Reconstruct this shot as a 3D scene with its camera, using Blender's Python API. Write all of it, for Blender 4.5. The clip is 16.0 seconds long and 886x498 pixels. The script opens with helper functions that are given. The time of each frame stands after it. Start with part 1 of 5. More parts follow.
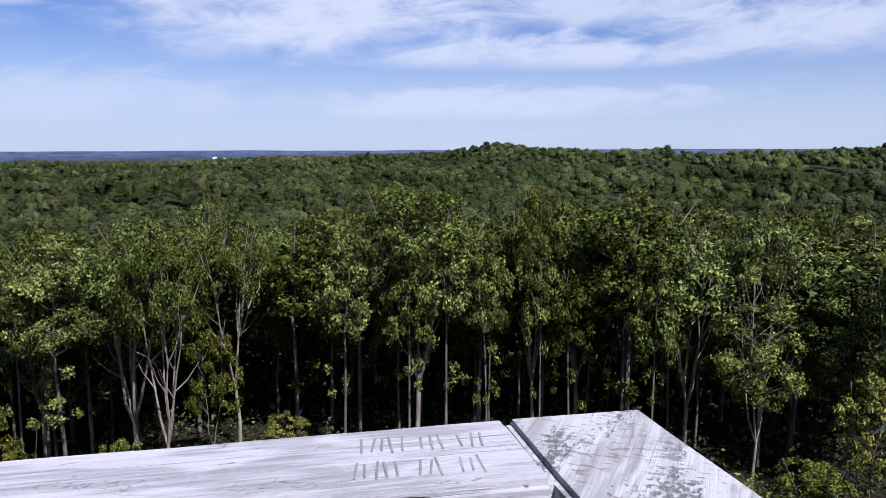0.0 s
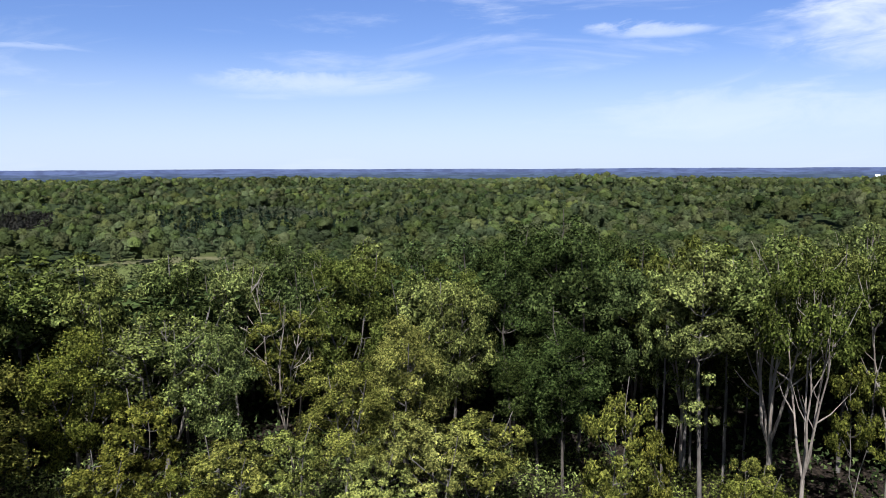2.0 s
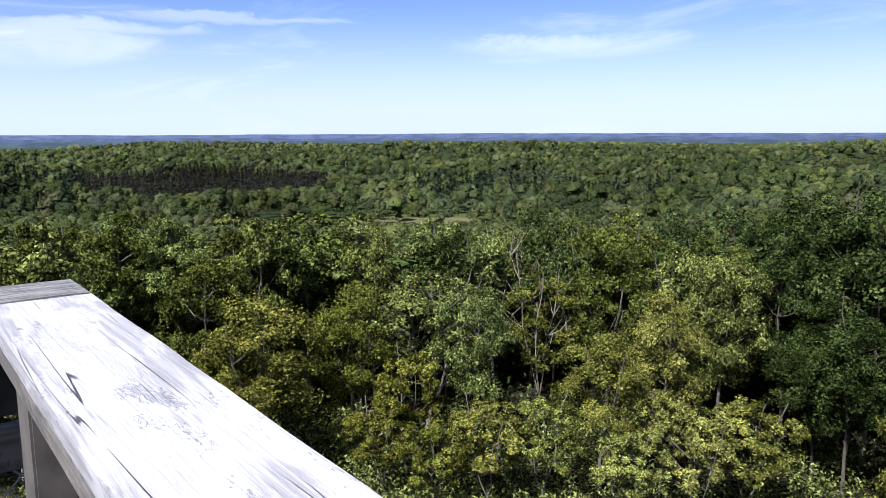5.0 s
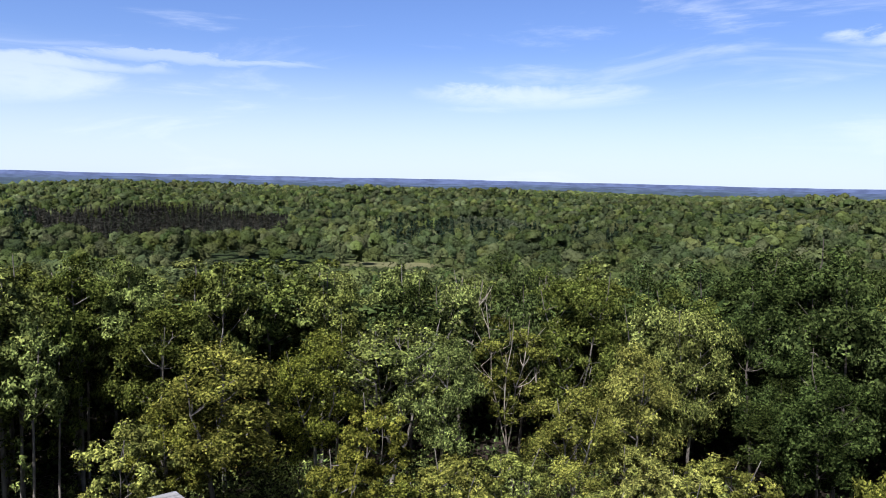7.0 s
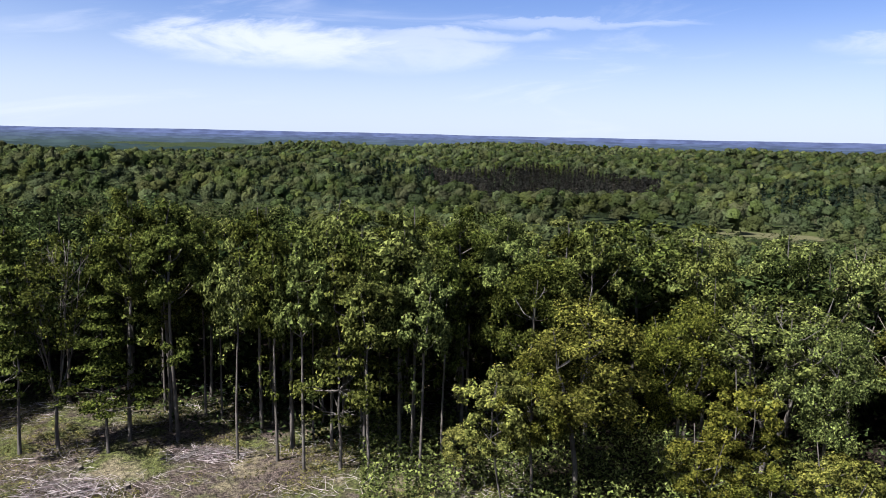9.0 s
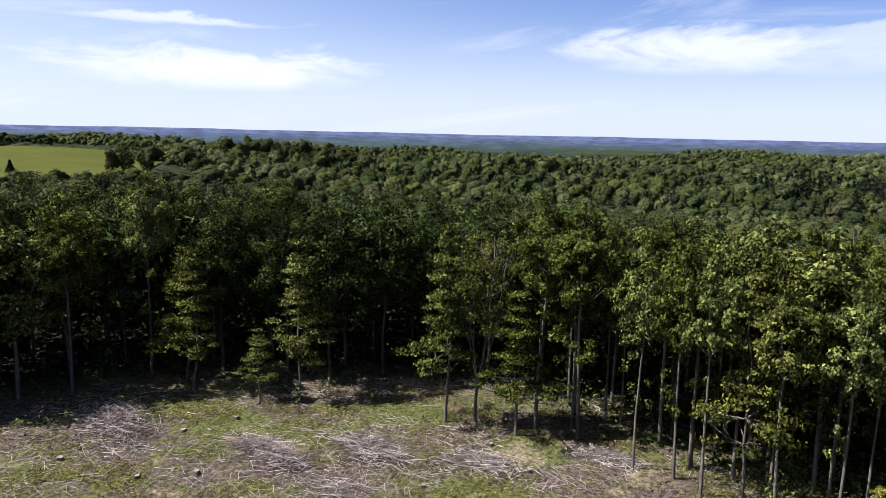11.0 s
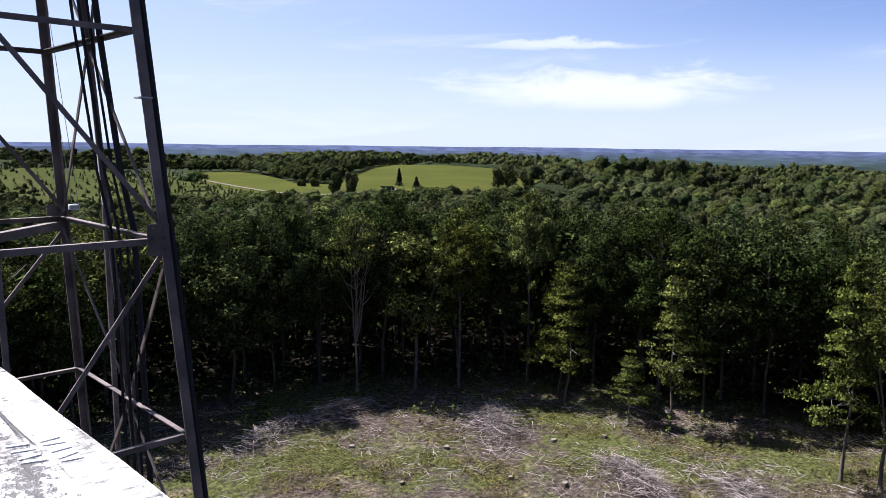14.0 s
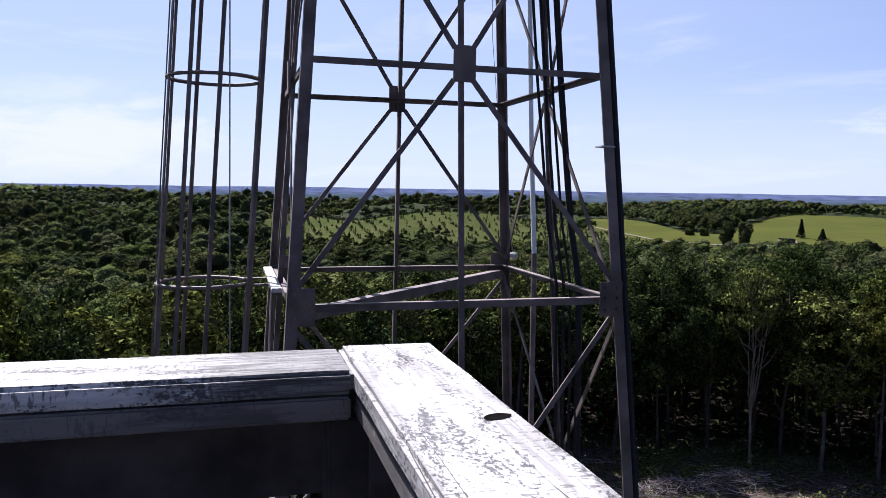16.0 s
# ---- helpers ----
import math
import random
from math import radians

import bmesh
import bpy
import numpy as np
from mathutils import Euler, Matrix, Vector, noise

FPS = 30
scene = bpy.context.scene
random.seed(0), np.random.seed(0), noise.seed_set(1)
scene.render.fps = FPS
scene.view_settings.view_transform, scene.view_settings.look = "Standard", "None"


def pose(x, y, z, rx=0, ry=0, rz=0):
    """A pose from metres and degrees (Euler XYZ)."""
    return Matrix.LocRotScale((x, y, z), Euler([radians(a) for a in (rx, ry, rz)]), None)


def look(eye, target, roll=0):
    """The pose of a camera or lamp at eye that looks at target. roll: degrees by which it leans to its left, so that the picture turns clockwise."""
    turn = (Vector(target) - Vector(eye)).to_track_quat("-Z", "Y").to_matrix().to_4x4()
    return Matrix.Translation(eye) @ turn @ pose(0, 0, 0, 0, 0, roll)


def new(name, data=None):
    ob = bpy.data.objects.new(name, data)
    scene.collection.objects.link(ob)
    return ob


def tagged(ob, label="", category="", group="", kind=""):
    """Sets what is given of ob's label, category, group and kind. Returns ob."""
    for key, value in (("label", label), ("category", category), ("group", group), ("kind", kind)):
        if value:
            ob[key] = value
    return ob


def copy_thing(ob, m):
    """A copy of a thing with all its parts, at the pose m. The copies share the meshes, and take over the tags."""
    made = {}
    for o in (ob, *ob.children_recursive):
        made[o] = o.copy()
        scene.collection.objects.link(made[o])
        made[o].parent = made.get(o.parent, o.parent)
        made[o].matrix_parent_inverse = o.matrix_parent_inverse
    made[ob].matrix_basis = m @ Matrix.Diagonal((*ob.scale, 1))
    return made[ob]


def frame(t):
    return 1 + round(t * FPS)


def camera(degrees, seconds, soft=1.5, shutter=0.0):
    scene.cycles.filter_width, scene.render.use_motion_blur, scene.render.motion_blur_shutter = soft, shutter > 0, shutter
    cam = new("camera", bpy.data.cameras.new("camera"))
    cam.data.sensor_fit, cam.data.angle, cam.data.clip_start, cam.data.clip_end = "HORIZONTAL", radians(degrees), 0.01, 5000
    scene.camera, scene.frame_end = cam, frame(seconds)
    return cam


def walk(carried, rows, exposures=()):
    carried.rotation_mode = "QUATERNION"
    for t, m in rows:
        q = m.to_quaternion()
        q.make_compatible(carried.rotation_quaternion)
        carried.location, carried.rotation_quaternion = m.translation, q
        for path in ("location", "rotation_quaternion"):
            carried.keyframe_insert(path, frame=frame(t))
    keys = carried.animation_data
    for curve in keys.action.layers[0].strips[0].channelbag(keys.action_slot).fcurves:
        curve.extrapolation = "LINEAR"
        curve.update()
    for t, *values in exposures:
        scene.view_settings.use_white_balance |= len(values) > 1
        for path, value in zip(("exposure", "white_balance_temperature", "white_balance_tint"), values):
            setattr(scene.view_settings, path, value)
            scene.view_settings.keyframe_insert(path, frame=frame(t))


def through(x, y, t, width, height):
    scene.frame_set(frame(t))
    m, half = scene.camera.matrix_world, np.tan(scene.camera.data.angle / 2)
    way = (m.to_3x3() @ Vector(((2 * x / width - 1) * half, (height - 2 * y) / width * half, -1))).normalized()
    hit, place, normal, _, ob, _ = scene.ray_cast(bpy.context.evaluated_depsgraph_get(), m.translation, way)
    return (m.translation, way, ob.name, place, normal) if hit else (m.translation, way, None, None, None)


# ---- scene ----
ZR = 15.6          # top of the guard rail above the clearing
LA, LB = 3.535, 3.401   # the platform's two sides
CAPW = 0.184
cam = camera(60.84, 16.0, soft=0.5)
# seconds, eye x y z, yaw to the left from +y, pitch, roll
PATH = [
    (0, 3.084, -0.867, 15.933, -12.31, -7.60, -0.21),
    (0.5, 3.201, -0.617, 15.939, 5.47, -8.22, -0.10),
    (1, 3.064, -0.408, 15.859, 12.70, -8.29, 1.13),
    (1.5, 2.844, -0.282, 15.836, 27.43, -6.80, -0.36),
    (2, 2.606, -0.182, 15.798, 34.23, -6.19, -0.21),
    (2.5, 2.376, -0.136, 15.815, 43.56, -5.41, 0.39),
    (3, 2.260, -0.106, 15.792, 53.05, -7.82, 0.20),
    (3.5, 2.172, -0.196, 15.861, 54.55, -6.31, 0.32),
    (3.7, 2.251, -0.254, 15.896, 54.60, -6.56, -0.09),
    (5.8, 1.215, -0.327, 15.906, 51.75, -9.15, -0.27),
    (6, 1.124, -0.305, 15.914, 51.09, -6.83, -0.14),
    (6.5, 1.062, -0.285, 15.969, 52.34, -4.88, 0.37),
    (7, 0.901, -0.341, 15.991, 49.79, -5.37, 1.30),
    (7.5, 0.726, -0.276, 15.994, 49.20, -5.28, 0.49),
    (8, 0.475, -0.253, 15.897, 64.11, -6.77, 0.61),
    (8.2, 0.455, -0.131, 15.816, 67.79, -8.18, 0.61),
    (10.3, 0.266, -0.423, 15.839, 94.61, -6.34, 1.93),
    (10.5, 0.321, -0.392, 15.865, 98.24, -7.22, 1.37),
    (11, 0.291, -0.455, 15.876, 108.03, -8.81, 1.23),
    (11.5, 0.250, -0.609, 15.866, 119.01, -9.33, 0.38),
    (12, 0.249, -0.679, 15.848, 128.36, -11.14, -0.72),
    (12.5, 0.263, -0.696, 15.863, 132.45, -9.60, 0.04),
    (13, 0.235, -0.833, 15.859, 134.99, -9.82, 0.25),
    (13.5, 0.202, -0.967, 15.873, 134.66, -8.50, 0.69),
    (14, 0.247, -1.171, 15.879, 135.76, -7.85, 0.65),
    (14.5, 0.323, -1.349, 15.881, 139.36, -9.06, -0.15),
    (15, 0.298, -1.583, 15.866, 150.12, -8.27, 0.16),
    (15.5, 0.300, -1.800, 15.869, 159.03, -7.63, 0.43),
    (16, 0.374, -2.010, 15.901, 164.42, -4.65, 0.86),
]


def aim(x, y, z, yaw, pitch, roll):
    a, b = radians(yaw), radians(pitch)
    way = Vector((-math.sin(a) * math.cos(b), math.cos(a) * math.cos(b), math.sin(b)))
    eye = Vector((x, y, z))
    return look(eye, eye + way, roll)


# seconds, stops, kelvin, tint
LIGHT = ((0, 1.26, 5650, 15), (0.6, 1.30, 5750, 11), (1.5, 1.49, 5750, 10), (3.5, 1.71, 5750, 11), (6, 1.82, 5850, 10), (8, 1.70, 5850, 12), (10.5, 1.67, 6100, 13), (11.2, 1.83, 6150, 14), (12, 2.25, 6000, 17), (12.6, 2.05, 6000, 15), (14.5, 1.62, 5950, 15), (15.5, 1.42, 5950, 16), (16, 1.60, 5850, 18))
walk(cam, [(t, aim(*p)) for t, *p in PATH], LIGHT)

# ---- light ----
SUN_YAW, SUN_EL = 201.0, 53.0
world = bpy.data.worlds.new("sky")
scene.world = world
world.use_nodes = True
wn, wl = world.node_tree.nodes, world.node_tree.links
wn.clear()


def wmath(op, a, b=None, clamp=False):
    n = wn.new("ShaderNodeMath")
    n.operation, n.use_clamp = op, clamp
    for i, v in enumerate((a, b)):
        if v is None:
            continue
        if isinstance(v, (int, float)):
            n.inputs[i].default_value = v
        else:
            wl.new(v, n.inputs[i])
    return n.outputs[0]


sky = wn.new("ShaderNodeTexSky")
sky.sky_type, sky.sun_disc = "NISHITA", False
sky.sun_elevation, sky.sun_rotation = radians(SUN_EL), radians(-SUN_YAW)
sky.air_density, sky.dust_density, sky.ozone_density = 1.0, 0.25, 2.5
coord = wn.new("ShaderNodeTexCoord")
parts3 = wn.new("ShaderNodeSeparateXYZ")
wl.new(coord.outputs["Generated"], parts3.inputs[0])
dx, dy, dz = parts3.outputs
# compass angle (to the left from +y, in degrees) and height over the horizon of each direction
turn90 = wmath("ARCTAN2", wmath("MULTIPLY", dy, -1.0), wmath("MULTIPLY", dx, -1.0))
yaw_deg = wmath("ADD", wmath("MULTIPLY", turn90, 57.29578), 90.0)
el_deg = wmath("MULTIPLY", wmath("ARCSINE", dz), 57.29578)


def streaks(sx, sy, shift, detail, twist):
    """Noise drawn out along the horizon."""
    v = wn.new("ShaderNodeCombineXYZ")
    wl.new(wmath("MULTIPLY", yaw_deg, sx), v.inputs[0])
    wl.new(wmath("ADD", wmath("MULTIPLY", el_deg, sy), wmath("MULTIPLY", yaw_deg, 0.02)), v.inputs[1])
    v.inputs[2].default_value = shift
    t = wn.new("ShaderNodeTexNoise")
    t.inputs["Scale"].default_value, t.inputs["Detail"].default_value = 1.0, detail
    t.inputs["Roughness"].default_value, t.inputs["Distortion"].default_value = 0.6, twist
    wl.new(v.outputs[0], t.inputs["Vector"])
    return t.outputs["Fac"]


def soft_step(value, a, b, hi=1.0):
    r = wn.new("ShaderNodeMapRange")
    r.interpolation_type = "SMOOTHSTEP"
    r.inputs["From Min"].default_value, r.inputs["From Max"].default_value, r.inputs["To Max"].default_value = a, b, hi
    wl.new(value, r.inputs["Value"])
    return r.outputs[0]


# thin high clouds: compass angle, height, half length, half depth, weight
CLOUDS = [
    (-3.3, 9.4, 12.7, 2.6, 0.95),
    (-21.5, 6.9, 13.9, 1.1, 0.85),
    (-36.7, 8.1, 11.0, 1.8, 0.85),
    (-24.0, 10.2, 9.0, 1.5, 0.80),
    (-16.6, 3.3, 13.9, 1.1, 0.65),
    (12.5, 3.6, 9.4, 1.50, 0.40),
    (18.8, 9.6, 3.6, 0.5, 0.6),
    (43.6, 6.1, 6.4, 0.75, 0.50),
    (77.6, 7.1, 7.3, 0.47, 0.50),
    (81.4, 6.3, 4.7, 1.12, 0.50),
    (68.2, 7.9, 8.1, 0.26, 0.35),
    (90.0, 6.1, 8.1, 1.4, 0.85),
    (81.0, 5.8, 6.8, 1.29, 0.50),
    (125.1, 4.1, 9.5, 1.2, 0.95),
    (127.2, 7.3, 6.8, 0.30, 0.70),
    (118.6, 4.8, 5.1, 0.30, 0.40),
    (191.1, 2.9, 8.1, 2.36, 0.80),
]
thick = wmath("MULTIPLY", soft_step(streaks(0.05, 0.30, 2.0, 6.0, 0.8), 0.52, 0.75, 0.35), soft_step(dz, 0.55, 0.25))
wobble = wmath("MULTIPLY", wmath("SUBTRACT", streaks(0.16, 0.5, 7.0, 5.0, 0.5), 0.5), 5.0)
for c_yaw, c_el, c_long, c_deep, c_weight in CLOUDS:
    u = wmath("DIVIDE", wmath("SUBTRACT", yaw_deg, c_yaw), c_long)
    w = wmath("DIVIDE", wmath("ADD", wmath("SUBTRACT", el_deg, c_el), wmath("MULTIPLY", wobble, 0.35)), c_deep)
    far2 = wmath("ADD", wmath("ADD", wmath("MULTIPLY", u, u), wmath("MULTIPLY", w, w)), wobble)
    thick = wmath("MAXIMUM", thick, soft_step(far2, 2.0, -0.3, c_weight))
low = soft_step(dz, 0.17, 0.0, 0.76)      # thin white veil towards the horizon


def wmix(factor, a, b, kind="MIX"):
    n = wn.new("ShaderNodeMix")
    n.data_type, n.blend_type = "RGBA", kind
    for key, v in (("Factor", factor), ("A", a), ("B", b)):
        if isinstance(v, float):
            n.inputs[key].default_value = v
        elif isinstance(v, tuple):
            n.inputs[key].default_value = (*v, 1)
        else:
            wl.new(v, n.inputs[key])
    return n.outputs["Result"]


clear = wmix(1.0, sky.outputs[0], (0.76, 0.79, 1.06), "MULTIPLY")
sunward = wn.new("ShaderNodeVectorMath")
sunward.operation = "DOT_PRODUCT"
wl.new(coord.outputs["Generated"], sunward.inputs[0])
sunward.inputs[1].default_value = (-math.sin(radians(SUN_YAW)), math.cos(radians(SUN_YAW)), 0.35)
clear = wmix(soft_step(sunward.outputs["Value"], -0.35, 1.0, 0.62), clear, (6.35, 7.15, 8.2))   # thin ice haze towards the sun
hazy = wmix(low, clear, (6.85, 7.6, 8.8))
clouded = wmix(thick, hazy, (8.3, 8.5, 9.2))
glow = wn.new("ShaderNodeBackground")
glow.inputs["Strength"].default_value = 0.038
wl.new(clouded, glow.inputs["Color"])
wout = wn.new("ShaderNodeOutputWorld")
wl.new(glow.outputs[0], wout.inputs["Surface"])

sun_data = bpy.data.lights.new("sun", "SUN")
sun_data.energy, sun_data.angle, sun_data.color = 5.0, radians(0.5), (1.0, 0.955, 0.88)
sun = new("sun", sun_data)
a_, b_ = radians(SUN_YAW), radians(SUN_EL)
sun.matrix_world = look((-math.sin(a_) * math.cos(b_) * 90, math.cos(a_) * math.cos(b_) * 90, math.sin(b_) * 90), (0, 0, 0))


# ---- materials ----
class Mat:
    """A node material with a few short ways to add nodes."""

    def __init__(self, name):
        self.m = bpy.data.materials.new(name)
        self.m.use_nodes = True
        self.n, self.l = self.m.node_tree.nodes, self.m.node_tree.links
        self.n.clear()
        self.out = self.n.new("ShaderNodeOutputMaterial")

    def link(self, a, b):
        self.l.new(a, b)

    def coords(self, which="Object", scale=(1, 1, 1)):
        c, m = self.n.new("ShaderNodeTexCoord"), self.n.new("ShaderNodeMapping")
        m.inputs["Scale"].default_value = scale
        self.link(c.outputs[which], m.inputs[0])
        return m.outputs[0]

    def place(self, scale=(1, 1, 1)):
        g, m = self.n.new("ShaderNodeNewGeometry"), self.n.new("ShaderNodeMapping")
        m.inputs["Scale"].default_value = scale
        self.link(g.outputs["Position"], m.inputs[0])
        return m.outputs[0]

    def noise(self, vector, scale, detail=4.0, rough=0.55, twist=0.0):
        t = self.n.new("ShaderNodeTexNoise")
        t.inputs["Scale"].default_value, t.inputs["Detail"].default_value = scale, detail
        t.inputs["Roughness"].default_value, t.inputs["Distortion"].default_value = rough, twist
        self.link(vector, t.inputs["Vector"])
        return t.outputs["Fac"]

    def cracks(self, vector, scale):
        """Distance to the borders of irregular cells."""
        t = self.n.new("ShaderNodeTexVoronoi")
        t.feature = "DISTANCE_TO_EDGE"
        t.inputs["Scale"].default_value = scale
        self.link(vector, t.inputs["Vector"])
        return t.outputs["Distance"]

    def bent(self, vector, by, scale):
        """A vector field shaken by noise."""
        t, a = self.n.new("ShaderNodeTexNoise"), self.n.new("ShaderNodeVectorMath")
        t.inputs["Scale"].default_value = scale
        a.operation = "MULTIPLY_ADD"
        self.link(vector, t.inputs["Vector"])
        self.link(t.outputs["Color"], a.inputs[0])
        a.inputs[1].default_value = (by, by, by)
        self.link(vector, a.inputs[2])
        return a.outputs[0]

    def ramp(self, value, a, b, lo=0.0, hi=1.0):
        r = self.n.new("ShaderNodeMapRange")
        r.interpolation_type = "SMOOTHSTEP"
        for k, v in zip(("From Min", "From Max", "To Min", "To Max"), (a, b, lo, hi)):
            r.inputs[k].default_value = v
        self.link(value, r.inputs["Value"])
        return r.outputs[0]

    def mix(self, f, a, b, kind="MIX"):
        m = self.n.new("ShaderNodeMix")
        m.data_type, m.blend_type = "RGBA", kind
        for k, v in (("Factor", f), ("A", a), ("B", b)):
            if isinstance(v, (int, float)):
                m.inputs[k].default_value = v
            elif isinstance(v, tuple):
                m.inputs[k].default_value = (*v, 1)
            else:
                self.link(v, m.inputs[k])
        return m.outputs["Result"]

    def maths(self, op, a, b):
        n = self.n.new("ShaderNodeMath")
        n.operation = op
        for i, v in enumerate((a, b)):
            if isinstance(v, (int, float)):
                n.inputs[i].default_value = v
            else:
                self.link(v, n.inputs[i])
        return n.outputs[0]

    def hsv(self, color, h=0.5, s=1.0, v=1.0):
        n = self.n.new("ShaderNodeHueSaturation")
        self.link(color, n.inputs["Color"])
        for k, x in (("Hue", h), ("Saturation", s), ("Value", v)):
            if isinstance(x, (int, float)):
                n.inputs[k].default_value = x
            else:
                self.link(x, n.inputs[k])
        return n.outputs[0]

    def island(self):
        return self.n.new("ShaderNodeNewGeometry").outputs["Random Per Island"]

    def whole(self):
        return self.n.new("ShaderNodeObjectInfo").outputs["Random"]

    def surface(self, color, rough=0.7, metal=0.0, bump=None, depth=0.01, strength=0.5, spec=0.5):
        p = self.n.new("ShaderNodeBsdfPrincipled")
        for k, v in (("Base Color", color), ("Roughness", rough), ("Metallic", metal), ("Specular IOR Level", spec)):
            if isinstance(v, tuple):
                p.inputs[k].default_value = (*v, 1)
            elif isinstance(v, (int, float)):
                p.inputs[k].default_value = v
            else:
                self.link(v, p.inputs[k])
        if bump is not None:
            b = self.n.new("ShaderNodeBump")
            b.inputs["Strength"].default_value, b.inputs["Distance"].default_value = strength, depth
            self.link(bump, b.inputs["Height"])
            self.link(b.outputs[0], p.inputs["Normal"])
        self.link(p.outputs[0], self.out.inputs["Surface"])
        return self.m


def leaf_material(name, color, other, through=0.09):
    """Leaves: two tones by leaf and by tree, light passing through."""
    k = Mat(name)
    c = k.mix(k.ramp(k.island(), 0.1, 0.95), color, other)
    c = k.hsv(c, k.ramp(k.whole(), 0, 1, 0.482, 0.503), 1.0, k.ramp(k.island(), 0, 1, 0.50, 1.62))
    own = k.maths("FRACT", k.maths("MULTIPLY", k.whole(), 13.7), 0.0)
    c = k.hsv(c, 0.5, k.ramp(own, 0, 1, 1.10, 0.98), k.ramp(own, 0, 1, 0.64, 1.24))
    c = k.hsv(c, 0.5, 1.0, k.ramp(k.noise(k.place(), 0.85, 2.0), 0.3, 0.7, 0.50, 1.55))
    d, t = k.n.new("ShaderNodeBsdfDiffuse"), k.n.new("ShaderNodeBsdfTranslucent")
    m = k.n.new("ShaderNodeMixShader")
    m.inputs[0].default_value = through
    k.link(c, d.inputs[0])
    k.link(c, t.inputs[0])
    k.link(d.outputs[0], m.inputs[1])
    k.link(t.outputs[0], m.inputs[2])
    k.link(m.outputs[0], k.out.inputs["Surface"])
    return k.m


LEAF = {
    "green": leaf_material("leaf_green", (0.031, 0.041, 0.011), (0.067, 0.076, 0.021)),
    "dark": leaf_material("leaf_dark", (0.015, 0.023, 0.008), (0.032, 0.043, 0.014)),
    "yellow": leaf_material("leaf_yellow", (0.049, 0.058, 0.014), (0.089, 0.091, 0.022)),
    "pale": leaf_material("leaf_pale", (0.038, 0.046, 0.012), (0.070, 0.076, 0.020)),
    "moss": leaf_material("moss_and_grass", (0.056, 0.057, 0.019), (0.103, 0.096, 0.036)),
}


def canopy_material(name, a, b, brown):
    """Woods seen from afar: each crown has its own tone, in wide patches of lighter and darker woods."""
    k = Mat(name)
    own = k.n.new("ShaderNodeAttribute")
    own.attribute_name = "tint"
    tint = own.outputs["Fac"]
    other = k.maths("FRACT", k.maths("MULTIPLY", tint, 7.31), 0.0)
    c = k.mix(k.ramp(tint, 0.15, 0.85), a, b)
    c = k.mix(k.ramp(other, 0.78, 0.98, 0.0, 0.65), c, brown)
    c = k.hsv(c, k.ramp(other, 0, 1, 0.482, 0.515), k.ramp(k.noise(k.place(), 0.05, 2.0), 0.3, 0.7, 0.8, 1.1), k.ramp(k.island(), 0, 1, 0.72, 1.3))
    c = k.hsv(c, 0.5, 1.0, k.ramp(k.noise(k.place((1, 1, 0.1)), 0.008, 5.0, 0.65), 0.36, 0.64, 0.62, 1.22))
    clump = k.noise(k.place(), 0.9, 3.0, 0.65)
    d, t = k.n.new("ShaderNodeBsdfDiffuse"), k.n.new("ShaderNodeBsdfTranslucent")
    b = k.n.new("ShaderNodeBump")
    b.inputs["Strength"].default_value, b.inputs["Distance"].default_value = 1.0, 2.2
    k.link(clump, b.inputs["Height"])
    k.link(b.outputs[0], d.inputs["Normal"])
    m = k.n.new("ShaderNodeMixShader")
    m.inputs[0].default_value = 0.10
    k.link(c, d.inputs[0])
    k.link(c, t.inputs[0])
    k.link(d.outputs[0], m.inputs[1])
    k.link(t.outputs[0], m.inputs[2])
    k.link(m.outputs[0], k.out.inputs["Surface"])
    return k.m


CANOPY = canopy_material("canopy", (0.029, 0.040, 0.014), (0.056, 0.067, 0.022), (0.056, 0.050, 0.022))
CONIFER = canopy_material("conifer_needles", (0.010, 0.017, 0.010), (0.016, 0.024, 0.013), (0.018, 0.021, 0.012))
PINE = canopy_material("red_pine_needles", (0.018, 0.018, 0.015), (0.026, 0.024, 0.019), (0.030, 0.024, 0.020))
PALE = canopy_material("pale_shrub_leaves", (0.043, 0.053, 0.029), (0.061, 0.068, 0.039), (0.048, 0.053, 0.028))


def bark_material(name, a, b):
    k = Mat(name)
    v = k.coords("Object", (1, 1, 0.25))
    c = k.mix(k.ramp(k.noise(v, 9.0, 5.0), 0.3, 0.7), a, b)
    c = k.hsv(c, 0.5, 1.0, k.ramp(k.noise(k.place(), 0.6, 2.0), 0.3, 0.7, 0.7, 1.25))
    return k.surface(c, 0.9, 0.0, k.noise(v, 20.0, 3.0), 0.03, 0.6, 0.2)


BARK = bark_material("bark_grey", (0.050, 0.043, 0.037), (0.101, 0.089, 0.076))
BARK_PALE = bark_material("bark_pale", (0.104, 0.084, 0.068), (0.180, 0.154, 0.126))
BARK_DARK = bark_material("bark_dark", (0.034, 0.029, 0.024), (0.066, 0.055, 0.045))


